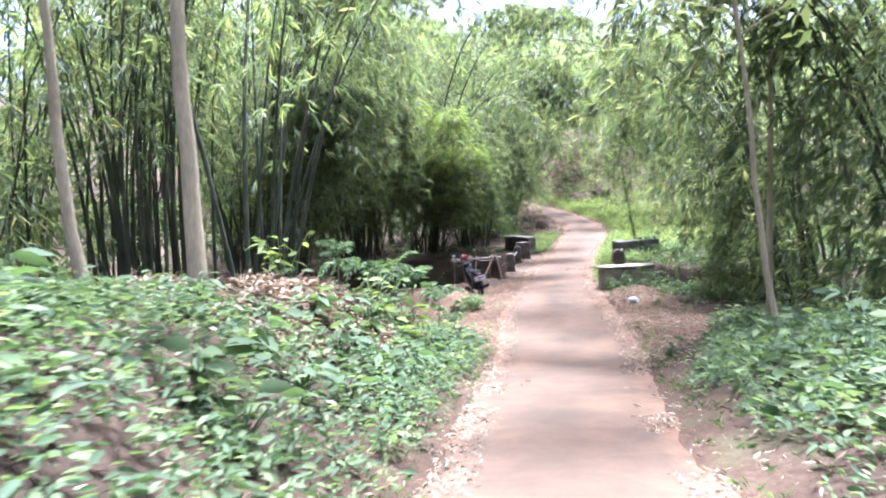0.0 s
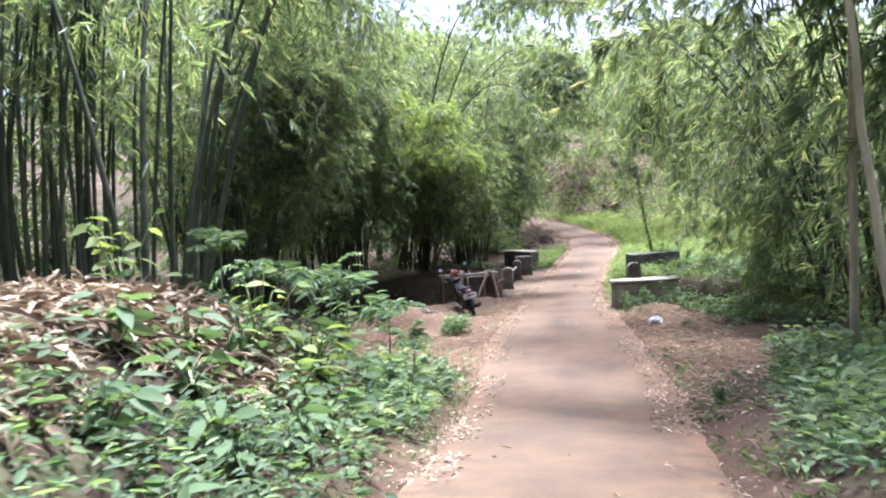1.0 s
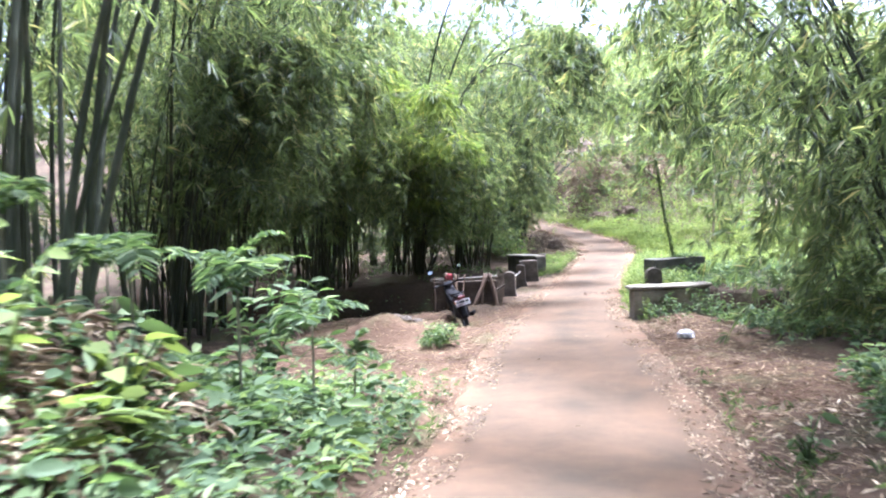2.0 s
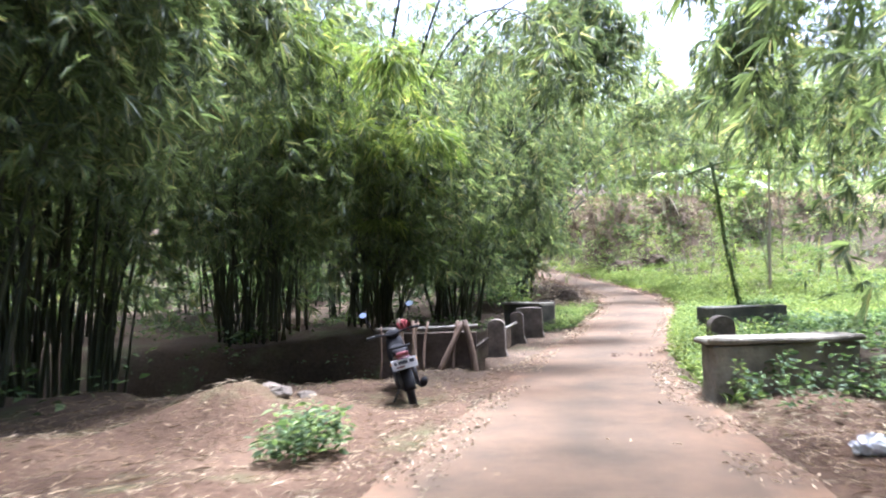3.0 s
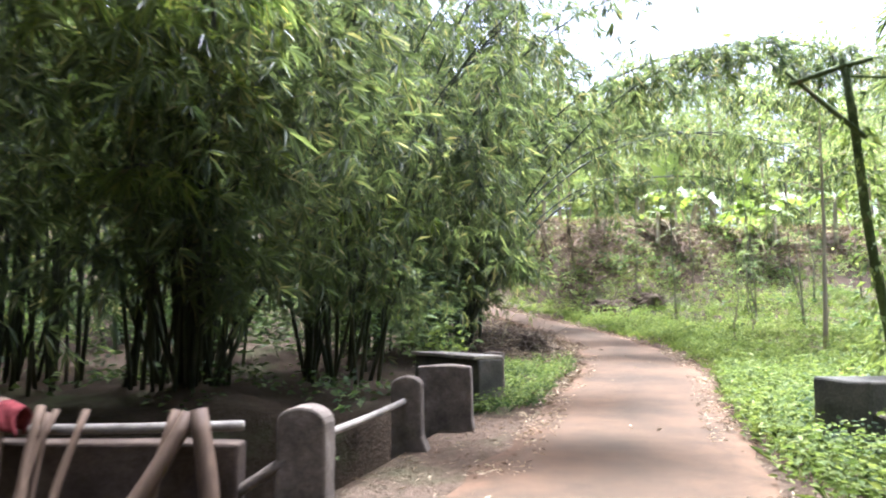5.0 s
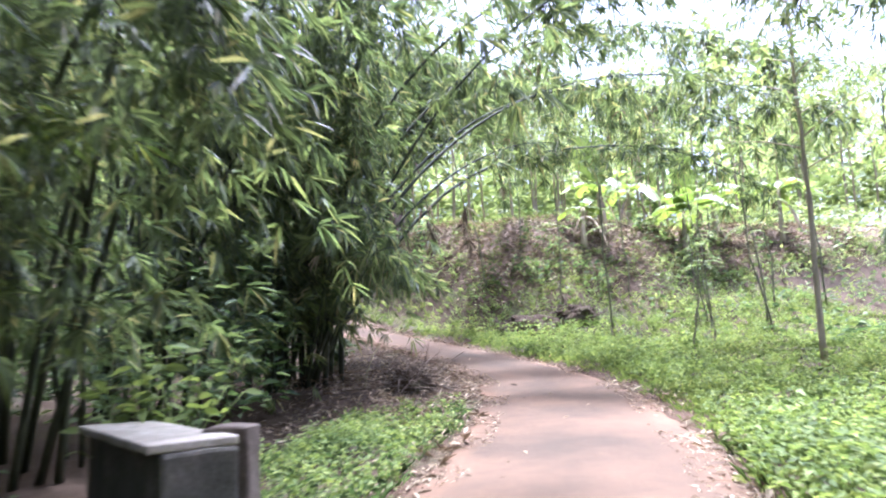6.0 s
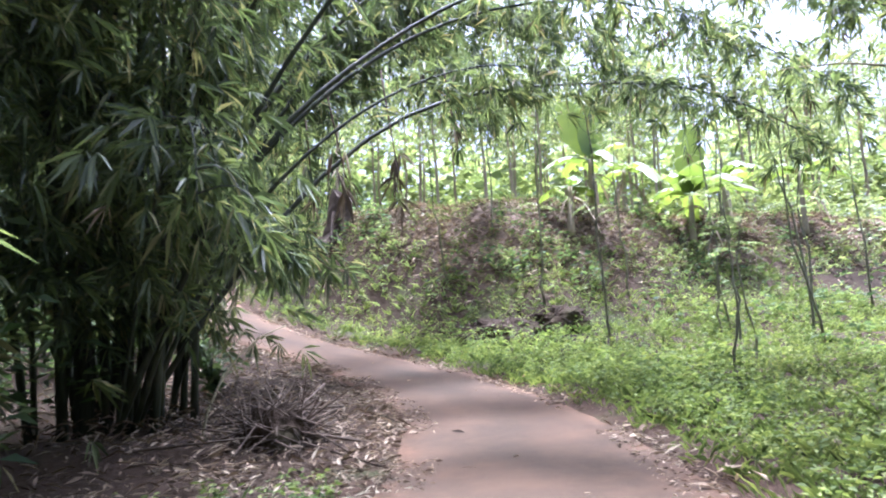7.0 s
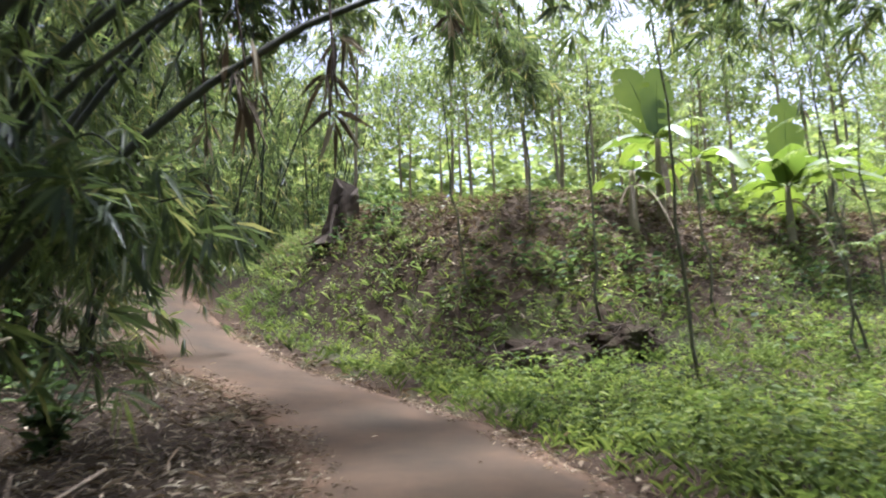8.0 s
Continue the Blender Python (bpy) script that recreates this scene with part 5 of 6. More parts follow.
arched = A(3.1, 40.2, 17, n=38, low=0.12, shed=1.2, drop=2.2, weep=9, clear=1.1, rise=11, spread=0.9, lean=0.1, bow=1.1, toward=-1.3, count=24, s0=0.42, reach=1.6, radius=0.045, dead=900, brown=90, arches=[
    ([(3.0, 40.2, 0.6), (3.4, 41.4, 5.4), (4.4, 42.4, 7.6), (5.8, 43.0, 8.4), (7.2, 43.4, 8.0)], 0.036, 0.42, 170, 0.9),
    ([(3.4, 39.8, 0.6), (4.5, 40.3, 2.9), (6.0, 40.9, 4.45), (7.1, 41.4, 5.05), (8.1, 42.0, 5.45), (9.1, 42.15, 5.58), (10.1, 42.2, 5.66), (11.0, 42.1, 5.62), (11.9, 42.0, 5.4), (12.8, 41.9, 5.0), (13.8, 41.9, 4.3)], 0.04, 0.56, 40, 0.7),
    ([(3.4, 39.3, 0.6), (4.1, 39.1, 2.5), (5.0, 39.05, 3.75), (5.6, 39.4, 4.45), (6.35, 39.8, 5.2), (7.2, 39.8, 5.75), (8.4, 39.6, 6.2), (10.0, 39.5, 6.4), (12.0, 39.4, 6.0), (13.6, 39.4, 5.2)], 0.04, 0.6, 52, 0.7),
    ([(3.2, 39.9, 0.6), (3.9, 39.9, 2.7), (4.8, 40.1, 3.95), (5.8, 40.6, 5.1), (6.9, 41.2, 6.1), (8.6, 41.7, 6.9), (10.5, 42.0, 7.1), (12.5, 42.1, 6.6), (14.6, 42.2, 5.4)], 0.042, 0.6, 56, 0.8),
    ([(3.2, 40.4, 0.6), (4.2, 40.7, 4.2), (6.2, 41.1, 6.8), (8.8, 41.5, 8.2), (12.0, 41.8, 8.5), (15.0, 42.0, 7.4)], 0.04, 0.42, 140, 1.0),
    ([(3.0, 40.0, 0.6), (4.0, 39.4, 4.4), (6.0, 38.8, 6.9), (8.8, 38.2, 8.0), (11.6, 37.8, 8.1), (14.2, 37.6, 7.2)], 0.04, 0.42, 130, 1.0),
    ([(3.5, 39.6, 0.6), (4.3, 39.6, 2.6), (5.4, 39.9, 3.9), (6.4, 40.2, 4.7), (7.4, 40.6, 5.2), (8.3, 40.9, 5.4), (9.0, 41.1, 5.2)], 0.03, 0.55, 26, 0.8),
    ([(3.2, 40.4, 0.6), (4.2, 41.2, 3.8), (5.6, 42.4, 6.6), (7.6, 43.8, 8.0), (10, 45, 8.5), (12.5, 46, 7.4)], 0.036, 0.33, 210, 1.4),
    ([(3.5, 39.5, 0.6), (4.4, 39.0, 3.2), (5.8, 38.6, 5.4), (8.0, 38.2, 7.4), (10.0, 38.0, 8.0), (12, 37.8, 7.2)], 0.035, 0.55, 65, 1.1),
    ([(3.2, 40.5, 0.6), (4.0, 41.6, 4.2), (5.2, 43.4, 7.2), (7.0, 46.0, 8.8), (8.6, 48.5, 8.8), (9.8, 50.0, 8.0)], 0.036, 0.28, 200, 1.5),
    ([(3.4, 39.3, 0.6), (3.9, 38.6, 2.8), (4.3, 38.0, 3.6), (4.6, 37.4, 3.2), (4.7, 37.1, 2.4)], 0.022, 0.4, 26, 0.9),
    ([(3.6, 40.3, 0.6), (4.2, 40.3, 2.4), (4.7, 40.25, 3.2), (5.0, 40.2, 2.95), (5.2, 40.3, 2.6)], 0.016, 0.7, 10, 0.45),
    ([(3.4, 40.2, 0.6), (3.9, 40.3, 2.6), (4.35, 40.5, 3.2), (4.65, 40.65, 2.9), (4.75, 40.7, 2.4)], 0.014, 0.5, 18, 0.6),
    ([(3.4, 40.4, 0.6), (3.9, 40.8, 2.8), (4.4, 41.2, 3.3), (4.8, 41.5, 3.0), (4.9, 41.6, 2.6)], 0.014, 0.5, 18, 0.5)])
rng_ = np.random.default_rng(44)
base_ = np.array(arched.location)
for top_, tip_, n_ in (((6.25, 40.75, 5.2), (6.45, 40.15, 3.3), 2), ((5.5, 40.7, 4.9), (5.75, 40.5, 3.6), 2), ((5.2, 41.0, 4.6), (5.3, 41.1, 3.2), 1), ((7.2, 41.3, 5.5), (7.3, 41.1, 4.5), 1)):
    u_ = np.linspace(0, 1, 6)[:, None]
    twig_ = np.array(top_) + (np.array(tip_) - np.array(top_)) * u_ ** 0.9 - base_
    tube("dead_twig", twig_, 0.012 * (1.2 - 0.6 * u_[:, 0]), DRY_BAMBOO, arched, 5)
    q_ = np.repeat(twig_[3:], n_, 0) + rng_.normal(0, 0.05, (3 * n_, 3))
    v_, f_ = sprays(q_, rng_.normal(size=(3 * n_, 3)) * 0.28 + (0.12, 0, -1.2), rng_, 5, 0.4)
    tagged(part("dead_leaves", mesh_of("dead_leaves", v_, f_, DRY_LEAF), DRY_LEAF, arched, "withered brown leaves hanging in a bunch"), kind="stuff")
A(1.0, 46.2, 18, n=22, low=0.08, weep=7, shed=1.8, drop=2.6, rise=11, spread=1.0, lean=0.12, bow=1.1, count=12, s0=0.1, reach=1.9, toward=-0.3)
A(-2.8, 49.5, 26, n=18, weep=3, rise=12, spread=1.1, lean=0.12, bow=1.0, count=14, s0=0.15, reach=1.9, toward=0)
A(9.0, 17.4, 19, n=24, low=0.05, shed=1.8, drop=3.0, weep=7, rise=12.5, spread=0.9, lean=0.25, bow=1.4, toward=2.8, count=10, s0=0.05, reach=1.8, arches=[
    ([(8.6, 17.8, 0.0), (7.8, 19.5, 3.4), (7.0, 21.8, 5.4), (6.5, 24.0, 5.7), (6.4, 25.2, 5.0)], 0.035, 0.45, 90, 1.6),
    ([(8.7, 17.8, 0.0), (8.2, 20.0, 4.6), (7.6, 23.0, 7.2), (6.9, 25.6, 7.8), (6.2, 27.4, 7.2)], 0.04, 0.5, 70, 1.2)])
A(9.2, 12.2, 20, n=22, low=0.05, shed=1.8, drop=3.0, weep=7, rise=13, spread=0.9, lean=0.22, bow=1.4, toward=2.8, count=10, s0=0.06, reach=1.8, arches=[
    # the other half of the unseen canopy that holds sky light off the lane
    ([(8.9, 12.2, 0.0), (8.0, 12.4, 6), (6.6, 12.8, 9.4), (4.8, 13.4, 11), (3.0, 14.2, 11.2), (1.6, 15.0, 10.4)], 0.045, 0.4, 120, 1.3),
    ([(8.9, 12.0, 0.0), (8.0, 11.4, 6), (6.6, 10.4, 9.6), (4.8, 9.4, 11.2), (3.0, 8.6, 11.4), (1.6, 8.0, 10.6)], 0.045, 0.4, 120, 1.3),
    ([(9.0, 12.4, 0.0), (8.2, 13.6, 6), (7.0, 15.2, 9.6), (5.6, 17.0, 11.4), (4.2, 18.6, 11.6), (3.0, 19.8, 10.8)], 0.045, 0.4, 120, 1.3)])
A(10.2, 6.8, 27, n=18, low=0.05, shed=1.8, drop=3.0, weep=7, rise=11, spread=0.9, lean=0.2, bow=1.3, toward=2.9, count=12, s0=0.08, reach=1.9)
A(10.9, 23.8, 31, n=14, low=0.08, shed=1.6, drop=3.0, weep=7, rise=8.5, spread=0.8, lean=0.2, bow=1.4, toward=3.5, count=10, s0=0.08, reach=1.7, arches=[
    ([(10.6, 24.2, 0.0), (10.2, 25.4, 4.2), (9.6, 26.8, 6.2), (8.9, 27.9, 6.2), (8.5, 28.3, 5.3), (8.4, 28.4, 4.5)], 0.03, 0.55, 60, 1.5),
    ([(10.8, 24.2, 0.0), (10.8, 25.6, 4.4), (10.4, 27.2, 6.0), (10.0, 28.2, 5.6), (9.8, 28.6, 4.8)], 0.03, 0.45, 56, 1.2),
    ([(10.7, 24.0, 0.0), (10.0, 24.8, 5.0), (9.0, 25.6, 7.6), (7.8, 26.4, 8.2), (7.0, 27.0, 7.6)], 0.035, 0.5, 90, 1.3)])
A(13.0, 17.5, 21, n=22, rise=15, spread=1.0, lean=0.15, bow=1.1, count=17, s0=0.15, reach=1.9, arches=[
    # unseen arches added overhead only to shade the clump nearer the lane
    ([(12.8, 17.6, 0.0), (12.0, 18.0, 7), (10.8, 18.4, 10.6), (9.2, 18.8, 12), (7.8, 19.2, 11.8)], 0.045, 0.4, 130, 1.2),
    ([(13.0, 17.8, 0.0), (12.4, 18.8, 7), (11.2, 20.0, 10.4), (9.6, 21.0, 11.6), (8.2, 21.6, 11.2)], 0.045, 0.4, 130, 1.2),
    ([(12.8, 17.2, 0.0), (12.0, 16.8, 7), (10.8, 16.4, 10.6), (9.4, 16.0, 12), (8.0, 15.8, 11.8)], 0.045, 0.4, 130, 1.2)])
A(-3.7, 14.4, 28, n=11, rise=10.5, spread=0.55, lean=0.2, bow=0.5, toward=0.3, count=12, s0=0.5, reach=1.7, radius=0.06, label="open clump of thick grey-green leaning bamboo culms")
# farther clumps, copied
far_clump = A(-13, 20, 30, n=14, rise=12.5, spread=1.2, lean=0.15, bow=1.2, count=18, s0=0.12, reach=2.4, per=6, size=0.5, knots=3)
rng_ = np.random.default_rng(5)
for x_, y_ in ((-10, 20.5), (-11.5, 17.8), (-9, 31), (-5.2, 33.6), (-4.6, 39.5), (-10.5, 15.5), (-12, 14), (-10, 3), (-10, 33), (-7, 36), (-6, 42), (-9, 48), (-6, 55), (-11, 62), (15, 12), (14, 6), (16, 22), (18, 16), (12, 1), (20, 28),
               (-5.2, 58), (1.0, 57.5), (-0.2, 62.5), (-6.8, 63), (-2.2, 68), (2.8, 64), (22, 38), (24, 46), (-12, -6), (12, -8), (-6, -12), (6, -14), (27, 34)):
    copy_thing(far_clump, pose(x_, y_, float(ground_z(x_, y_)), 0, 0, rng_.uniform(0, 360)))

# ---- trees ----
tree(-2.72, 8.5, 41, 8.5, 0.1, 1.8, 0.6, lean=(0.25, 0.3), label="slim straight pale trunk standing in the undergrowth")
tree(-4.8, 9.8, 42, 8.5, 0.085, 1.8, 0.6, lean=(-0.4, 0.4), label="slim straight pale trunk standing in the undergrowth")
tree(12.55, 39.1, 44, 8.5, 0.055, 2.2, 0.42, 14, 13, 0.2, 7, lean=(0.3, 0.2), label="slim grey-green trunk standing in the weeds of the clearing")
tree(4.65, 10.0, 43, 8.0, 0.042, 1.6, 0.55, lean=(-0.5, 0.5), label="slim grey trunk leaning before the bamboo")
rng_ = np.random.default_rng(7)
proto = [tree(0, 0, 60 + k, 8 + 1.3 * k, 0.07, 2.4, 0.5, 13, 12, 0.25, 7, z=0, label="slender plantation tree with a light green crown") for k in range(3)]
spots = [(rng_.uniform(-3, 34), 57.0 + 12 * rng_.random() ** 1.2) for _ in range(50)]
for k, (x_, y_) in enumerate(spots):
    m_ = pose(x_, y_, float(ground_z(x_, y_)), 0, 0, rng_.uniform(0, 360))
    if k < 3:
        proto[k].matrix_basis = m_
    else:
        copy_thing(proto[k % 3], m_)
big = [tree(0, 0, 70 + k, 14 + 2 * k, 0.26, 5.0, 0.34, 20, 18, 0.8, 7, z=0, bark=DARK_BARK, label="tall broad tree with a dense green crown") for k in range(2)]
ring = [(-13, 62), (-15, 67), (-4, 84), (13, 80), (-12, 74), (-2, 90)]
for k in range(30):
    a_ = k / 30 * 2 * math.pi + rng_.normal() * 0.03
    r_ = rng_.uniform(62, 85)
    ring.append((5 + r_ * math.cos(a_), 25 + r_ * math.sin(a_) * 1.05))
for k in range(8):
    ring.append((rng_.uniform(-30, -17), rng_.uniform(-5, 60)))
    ring.append((rng_.uniform(28, 38), rng_.uniform(-5, 40)))
ring = [(x_, y_) for x_, y_ in ring if not (y_ > 58 and 2.5 < x_ < 40)]
for k, (x_, y_) in enumerate(ring):
    m_ = pose(x_, y_, float(ground_z(x_, y_)) - 0.3, 0, 0, rng_.uniform(0, 360))
    if k < 2:
        big[k].matrix_basis = m_
    else:
        copy_thing(big[k % 2], m_)

# ---- saplings and bananas beyond the bridge ----
for k, (x_, y_, h_, lx) in enumerate(((10.9, 45.3, 5.2, -0.4), (10.1, 47.6, 4.2, 0.1), (13.9, 46.2, 4.4, -0.2), (13.5, 45.7, 2.6, 0.3), (11.9, 42.0, 2.4, 0.2), (14.7, 44.3, 4.8, -0.3),
                                      (13.2, 44.6, 3.4, 0.1), (14.4, 43.8, 4.4, -0.5), (11.1, 40.9, 2.2, 0.1), (8.0, 48.0, 3.4, -0.5), (9.3, 49.0, 3.6, 0.3),
                                      (12.6, 48.2, 3.6, -0.1), (16.2, 46.5, 4.6, -0.3), (17.4, 43.0, 5.2, 0.2), (15.6, 40.5, 5.0, -0.2), (18.5, 47.5, 5.0, 0.0), (16.8, 51.2, 5.0, 0.1))):
    sapling(x_, y_, 200 + k, h_ * 1.25, 6 if h_ < 3 else 10, 0.6 if h_ < 3 else 0.85, (lx, 0.1), 0.11)
banana(15.9, 51.2, 231, 1.5, 8, 2.4, 1, 3)
banana(12.45, 50.2, 232, 2.0, 7, 2.0, 2, 4)
banana(11.6, 49.6, 233, 1.4, 4, 1.4, 0, 5)
banana(17.5, 52.0, 234, 2.0, 7, 1.9, 0, 3)
banana(14.4, 52.6, 236, 1.6, 6, 1.9, 0, 3)
banana(20.5, 52.5, 235, 2.2, 7, 1.9, 0, 3)


# ---- stumps and brush ----
def root_stump(x, y, seed, tall, wide, label, roots=9):
    """A weathered stump: knotted body, roots running out, broken top."""
    rng = np.random.default_rng(seed)
    ob = empty("tree_stump", x, y, float(ground_z(x, y)) - 0.45, 0, label, "stump", "stumps")
    bm = bmesh.new()
    rows = []
    for k in range(8):
        s = k / 7
        row = []
        for j in range(14):
            a = 2 * math.pi * j / 14
            r = wide * (0.5 - 0.16 * s + 0.3 * math.exp(-s * 6)) * (1 + 0.22 * math.sin(3 * a + seed) + 0.15 * math.sin(5 * a + 2 * s * 3)) * rng.uniform(0.93, 1.07)
            row.append(bm.verts.new((r * math.cos(a) + 0.12 * wide * s, r * math.sin(a), tall * s * (1 + (0.16 * math.sin(2 * a + 1) + rng.uniform(-0.08, 0.08)) * (k == 7)))))
        rows.append(row)
    for p, q in zip(rows[:-1], rows[1:]):
        for j in range(14):
            bm.faces.new((p[j], p[(j + 1) % 14], q[(j + 1) % 14], q[j]))
    bm.faces.new(rows[-1])
    part("body", bm, DARK_BARK, ob)
    for k in range(roots):
        a = 2 * math.pi * (k + rng.random()) / roots
        u = np.linspace(0, 1, 7)
        ln = wide * rng.uniform(0.8, 1.5)
        pts = np.stack([np.cos(a + 0.4 * u) * (0.3 * wide + ln * u * 0.7), np.sin(a + 0.4 * u) * (0.3 * wide + ln * u * 0.7), tall * rng.uniform(0.2, 0.7) * (1 - u) ** 1.5 + 0.03], 1)
        tube("root", pts, 0.06 * wide * (1.3 - u), DARK_BARK, ob, 6)
    return ob


root_stump(5.25, 51.7, 4, 1.4, 0.8, "weathered cut stump on the brown bank")


def brush_heap(x, y, seed, wide, tall, label, n=60):
    rng = np.random.default_rng(seed)
    ob = empty("brush_heap", x, y, float(ground_z(x, y)) - 0.05, 0, label, "brush heap")
    bm = bmesh.new()
    bmesh.ops.create_icosphere(bm, subdivisions=4, radius=1)
    for v in bm.verts:
        n_ = noise.noise(v.co * 1.7 + Vector((seed, 0, 0))) * 0.3 + noise.noise(v.co * 5) * 0.14
        v.co = Vector((v.co.x * wide, v.co.y * wide * 0.7, v.co.z * tall)) * (1 + n_)
    part("earth", bm, SOIL, ob)
    tw = []
    for k in range(n):
        a, r = rng.uniform(0, 2 * math.pi), wide * math.sqrt(rng.random())
        p = np.array([r * math.cos(a), 0.7 * r * math.sin(a), tall * (1 - (r / wide) ** 2) * 0.9])
        d = rng.normal(size=3) * (1, 1, 0.5) * 0.35 + (0, 0, 0.12)
        tw.append(tube_arrays(np.stack([p - d, p, p + d + rng.normal(0, 0.05, 3)]), [0.012, 0.01, 0.005], 4))
    v, f = merged(tw)
    tagged(part("brushwood", mesh_of("brushwood", v, f, DARK_BARK), DARK_BARK, ob), kind="stuff")
    return ob


brush_heap(5.15, 38.4, 8, 0.36, 0.36, "dark heap of roots and dead creepers at the lane edge", 90)
broad_plant("bush", 3.75, 42.0, 365, 34, 0.2, 0.85, SHADE_LEAF, 0.5, "dark green leafy bush beside the lane", "bush")
stick = empty("dry_stick", 4.4, 38.6, float(ground_z(4.4, 38.6)) - 0.03, 0, "pale dry bent stick standing in the verge", "stick")
u_ = np.linspace(0, 1, 10)
tube("stalk", np.stack([0.75 * u_ ** 1.7, 0.3 * u_, 1.12 * np.sin(1.35 * u_)], 1), 0.012 * (1.15 - 0.6 * u_), DRY_STALK, stick, 6, 4)
brush_heap(8.95, 46.6, 5, 0.9, 0.45, "dark heap of earth, roots and twigs among weeds")
brush_heap(10.4, 47.2, 6, 0.7, 0.4, "dark heap of earth, roots and twigs among weeds")

# ---- the roadside bank: leaf pile, ferns, broad leaves ----
def leaf_pile(x, y, wide, deep, tall, seed, n):
    rng = np.random.default_rng(seed)
    ob = empty("leaf_pile", x, y, float(ground_z(x, y)), 0, "heap of dry brown fallen leaves on the bank", "leaf pile", "leaf piles")
    g = np.linspace(-1, 1, 30)
    X, Y = np.meshgrid(g, g)
    R = np.hypot(X, Y)
    Z = tall * np.clip(1 - R ** 2, 0, None) ** 0.8 + 0.05 * lumps(X * wide + x, Y * deep + y, 0.25) - 0.15 * (R > 0.97)
    Z = Z + ground_z(X * wide + x, Y * deep + y) - ob.location.z
    i, j = np.meshgrid(np.arange(29), np.arange(29), indexing="ij")
    q = np.stack([i * 30 + j, i * 30 + j + 1, (i + 1) * 30 + j + 1, (i + 1) * 30 + j], -1).reshape(-1, 4)
    part("mound", mesh_of("mound", np.stack([X * wide, Y * deep, Z], -1).reshape(-1, 3), q, SOIL), SOIL, ob, "", True)
    a, r = rng.uniform(0, 2 * math.pi, n), np.sqrt(rng.random(n)) * 1.02
    u, w = r * np.cos(a), r * np.sin(a)
    h = tall * np.clip(1 - r ** 2, 0, None) ** 0.8 + ground_z(u * wide + x, w * deep + y) - ob.location.z
    P = np.stack([u * wide, w * deep, h + rng.uniform(0.0, 0.09, n)], 1)
    L = 0.07 + 0.21 * rng.random(n) ** 1.8
    v, f = leaves(P, rng.normal(size=(n, 3)) * (1, 1, 0.45), L, L * rng.uniform(0.06, 0.24, n), rng, 0.55, 0.35, True)
    tagged(part("dry_leaves", mesh_of("dry_leaves", v, f, STRAW), STRAW, ob), kind="stuff")
    return ob


leaf_pile(-2.0, 9.5, 1.5, 1.25, 0.22, 51, 9000)
leaf_pile(-0.95, 10.8, 0.65, 0.55, 0.25, 52, 1100)
leaf_pile(-2.4, 7.3, 1.3, 1.1, 0.14, 54, 4600)
leaf_pile(-3.5, 9.0, 1.2, 1.0, 0.34, 53, 1800)
for k, (x_, y_, ln_) in enumerate(((-2.0, 11.0, 1.0), (-1.1, 12.2, 0.9), (-2.6, 12.4, 1.1), (-3.9, 6.0, 0.9), (-4.6, 8.6, 1.1), (-0.9, 13.6, 0.8), (3.9, 8.3, 0.9), (4.7, 9.3, 1.1), (4.3, 7.0, 0.9),
                                   (5.3, 8.2, 1.1), (5.2, 10.4, 1.0), (4.0, 5.6, 0.8), (5.9, 11.2, 1.0), (-1.9, 13.4, 1.0), (-3.4, 13.0, 1.2))):
    frond_plant("fern", x_, y_, 300 + k, 10, ln_, 0.17, 17, 0.95, 0.75, 0.05, SHADE_LEAF, "arching green fern on the roadside bank", "fern")
for k, (x_, y_, n_, sz, th) in enumerate(((-0.55, 10.15, 14, 0.26, 0.5), (-0.25, 9.2, 12, 0.2, 0.35), (-0.25, 11.1, 12, 0.2, 0.4), (-0.6, 8.0, 14, 0.2, 0.4), (-0.4, 6.9, 12, 0.2, 0.35),
                                          (-1.0, 5.9, 14, 0.2, 0.4), (-0.7, 12.6, 12, 0.2, 0.45), (3.4, 6.2, 12, 0.18, 0.4),
                                          (3.6, 7.4, 12, 0.18, 0.4), (4.6, 6.4, 12, 0.2, 0.5), (3.9, 9.6, 10, 0.16, 0.4), (3.75, 11.9, 10, 0.14, 0.35))):
    broad_plant("broad_leaved_plant", x_, y_, 330 + k, n_, sz, th, WEED_LEAF if k == 0 else SHADE_LEAF, 0.42, "bushy plant with large glossy green leaves", "plant")
for k, (x_, y_, ln_, st_) in enumerate(((-1.0, 11.2, 0.85, 0.75), (-0.5, 11.8, 0.9, 0.95), (-0.1, 12.4, 0.8, 0.9), (-1.6, 12.0, 0.9, 0.9), (0.15, 12.9, 0.7, 0.6), (-0.9, 12.9, 0.9, 1.2), (-1.5, 10.7, 0.75, 0.7))):
    frond_plant("fern", x_, y_, 320 + k, 7, ln_, 0.17, 15, 1.15, 0.75, 0.05, SHADE_LEAF, "tall green fern rising over the edge of the bank", "fern", 0.24, st_)
broad_plant("rosette", -0.55, 9.6, 366, 12, 0.34, 0.34, WEED_LEAF, 0.26, "bright rosette of long upright leaves in the undergrowth", "plant")
for k, (x_, y_, sz, th) in enumerate(((-1.15, 9.0, 0.22, 0.42), (-0.85, 9.2, 0.2, 0.5), (-1.4, 8.5, 0.24, 0.38), (-0.95, 8.5, 0.22, 0.36), (-0.6, 10.3, 0.2, 0.55))):
    broad_plant("broad_leaved_plant", x_, y_, 370 + k, 12, sz, th, SHADE_LEAF, 0.4, "leafy plant growing through the edge of the leaf heap", "plant")
broad_plant("tall_herb", -0.85, 9.7, 362, 9, 0.19, 0.8, WEED_LEAF, 0.45, "pale leafy shrub standing out of the undergrowth", "shrub")
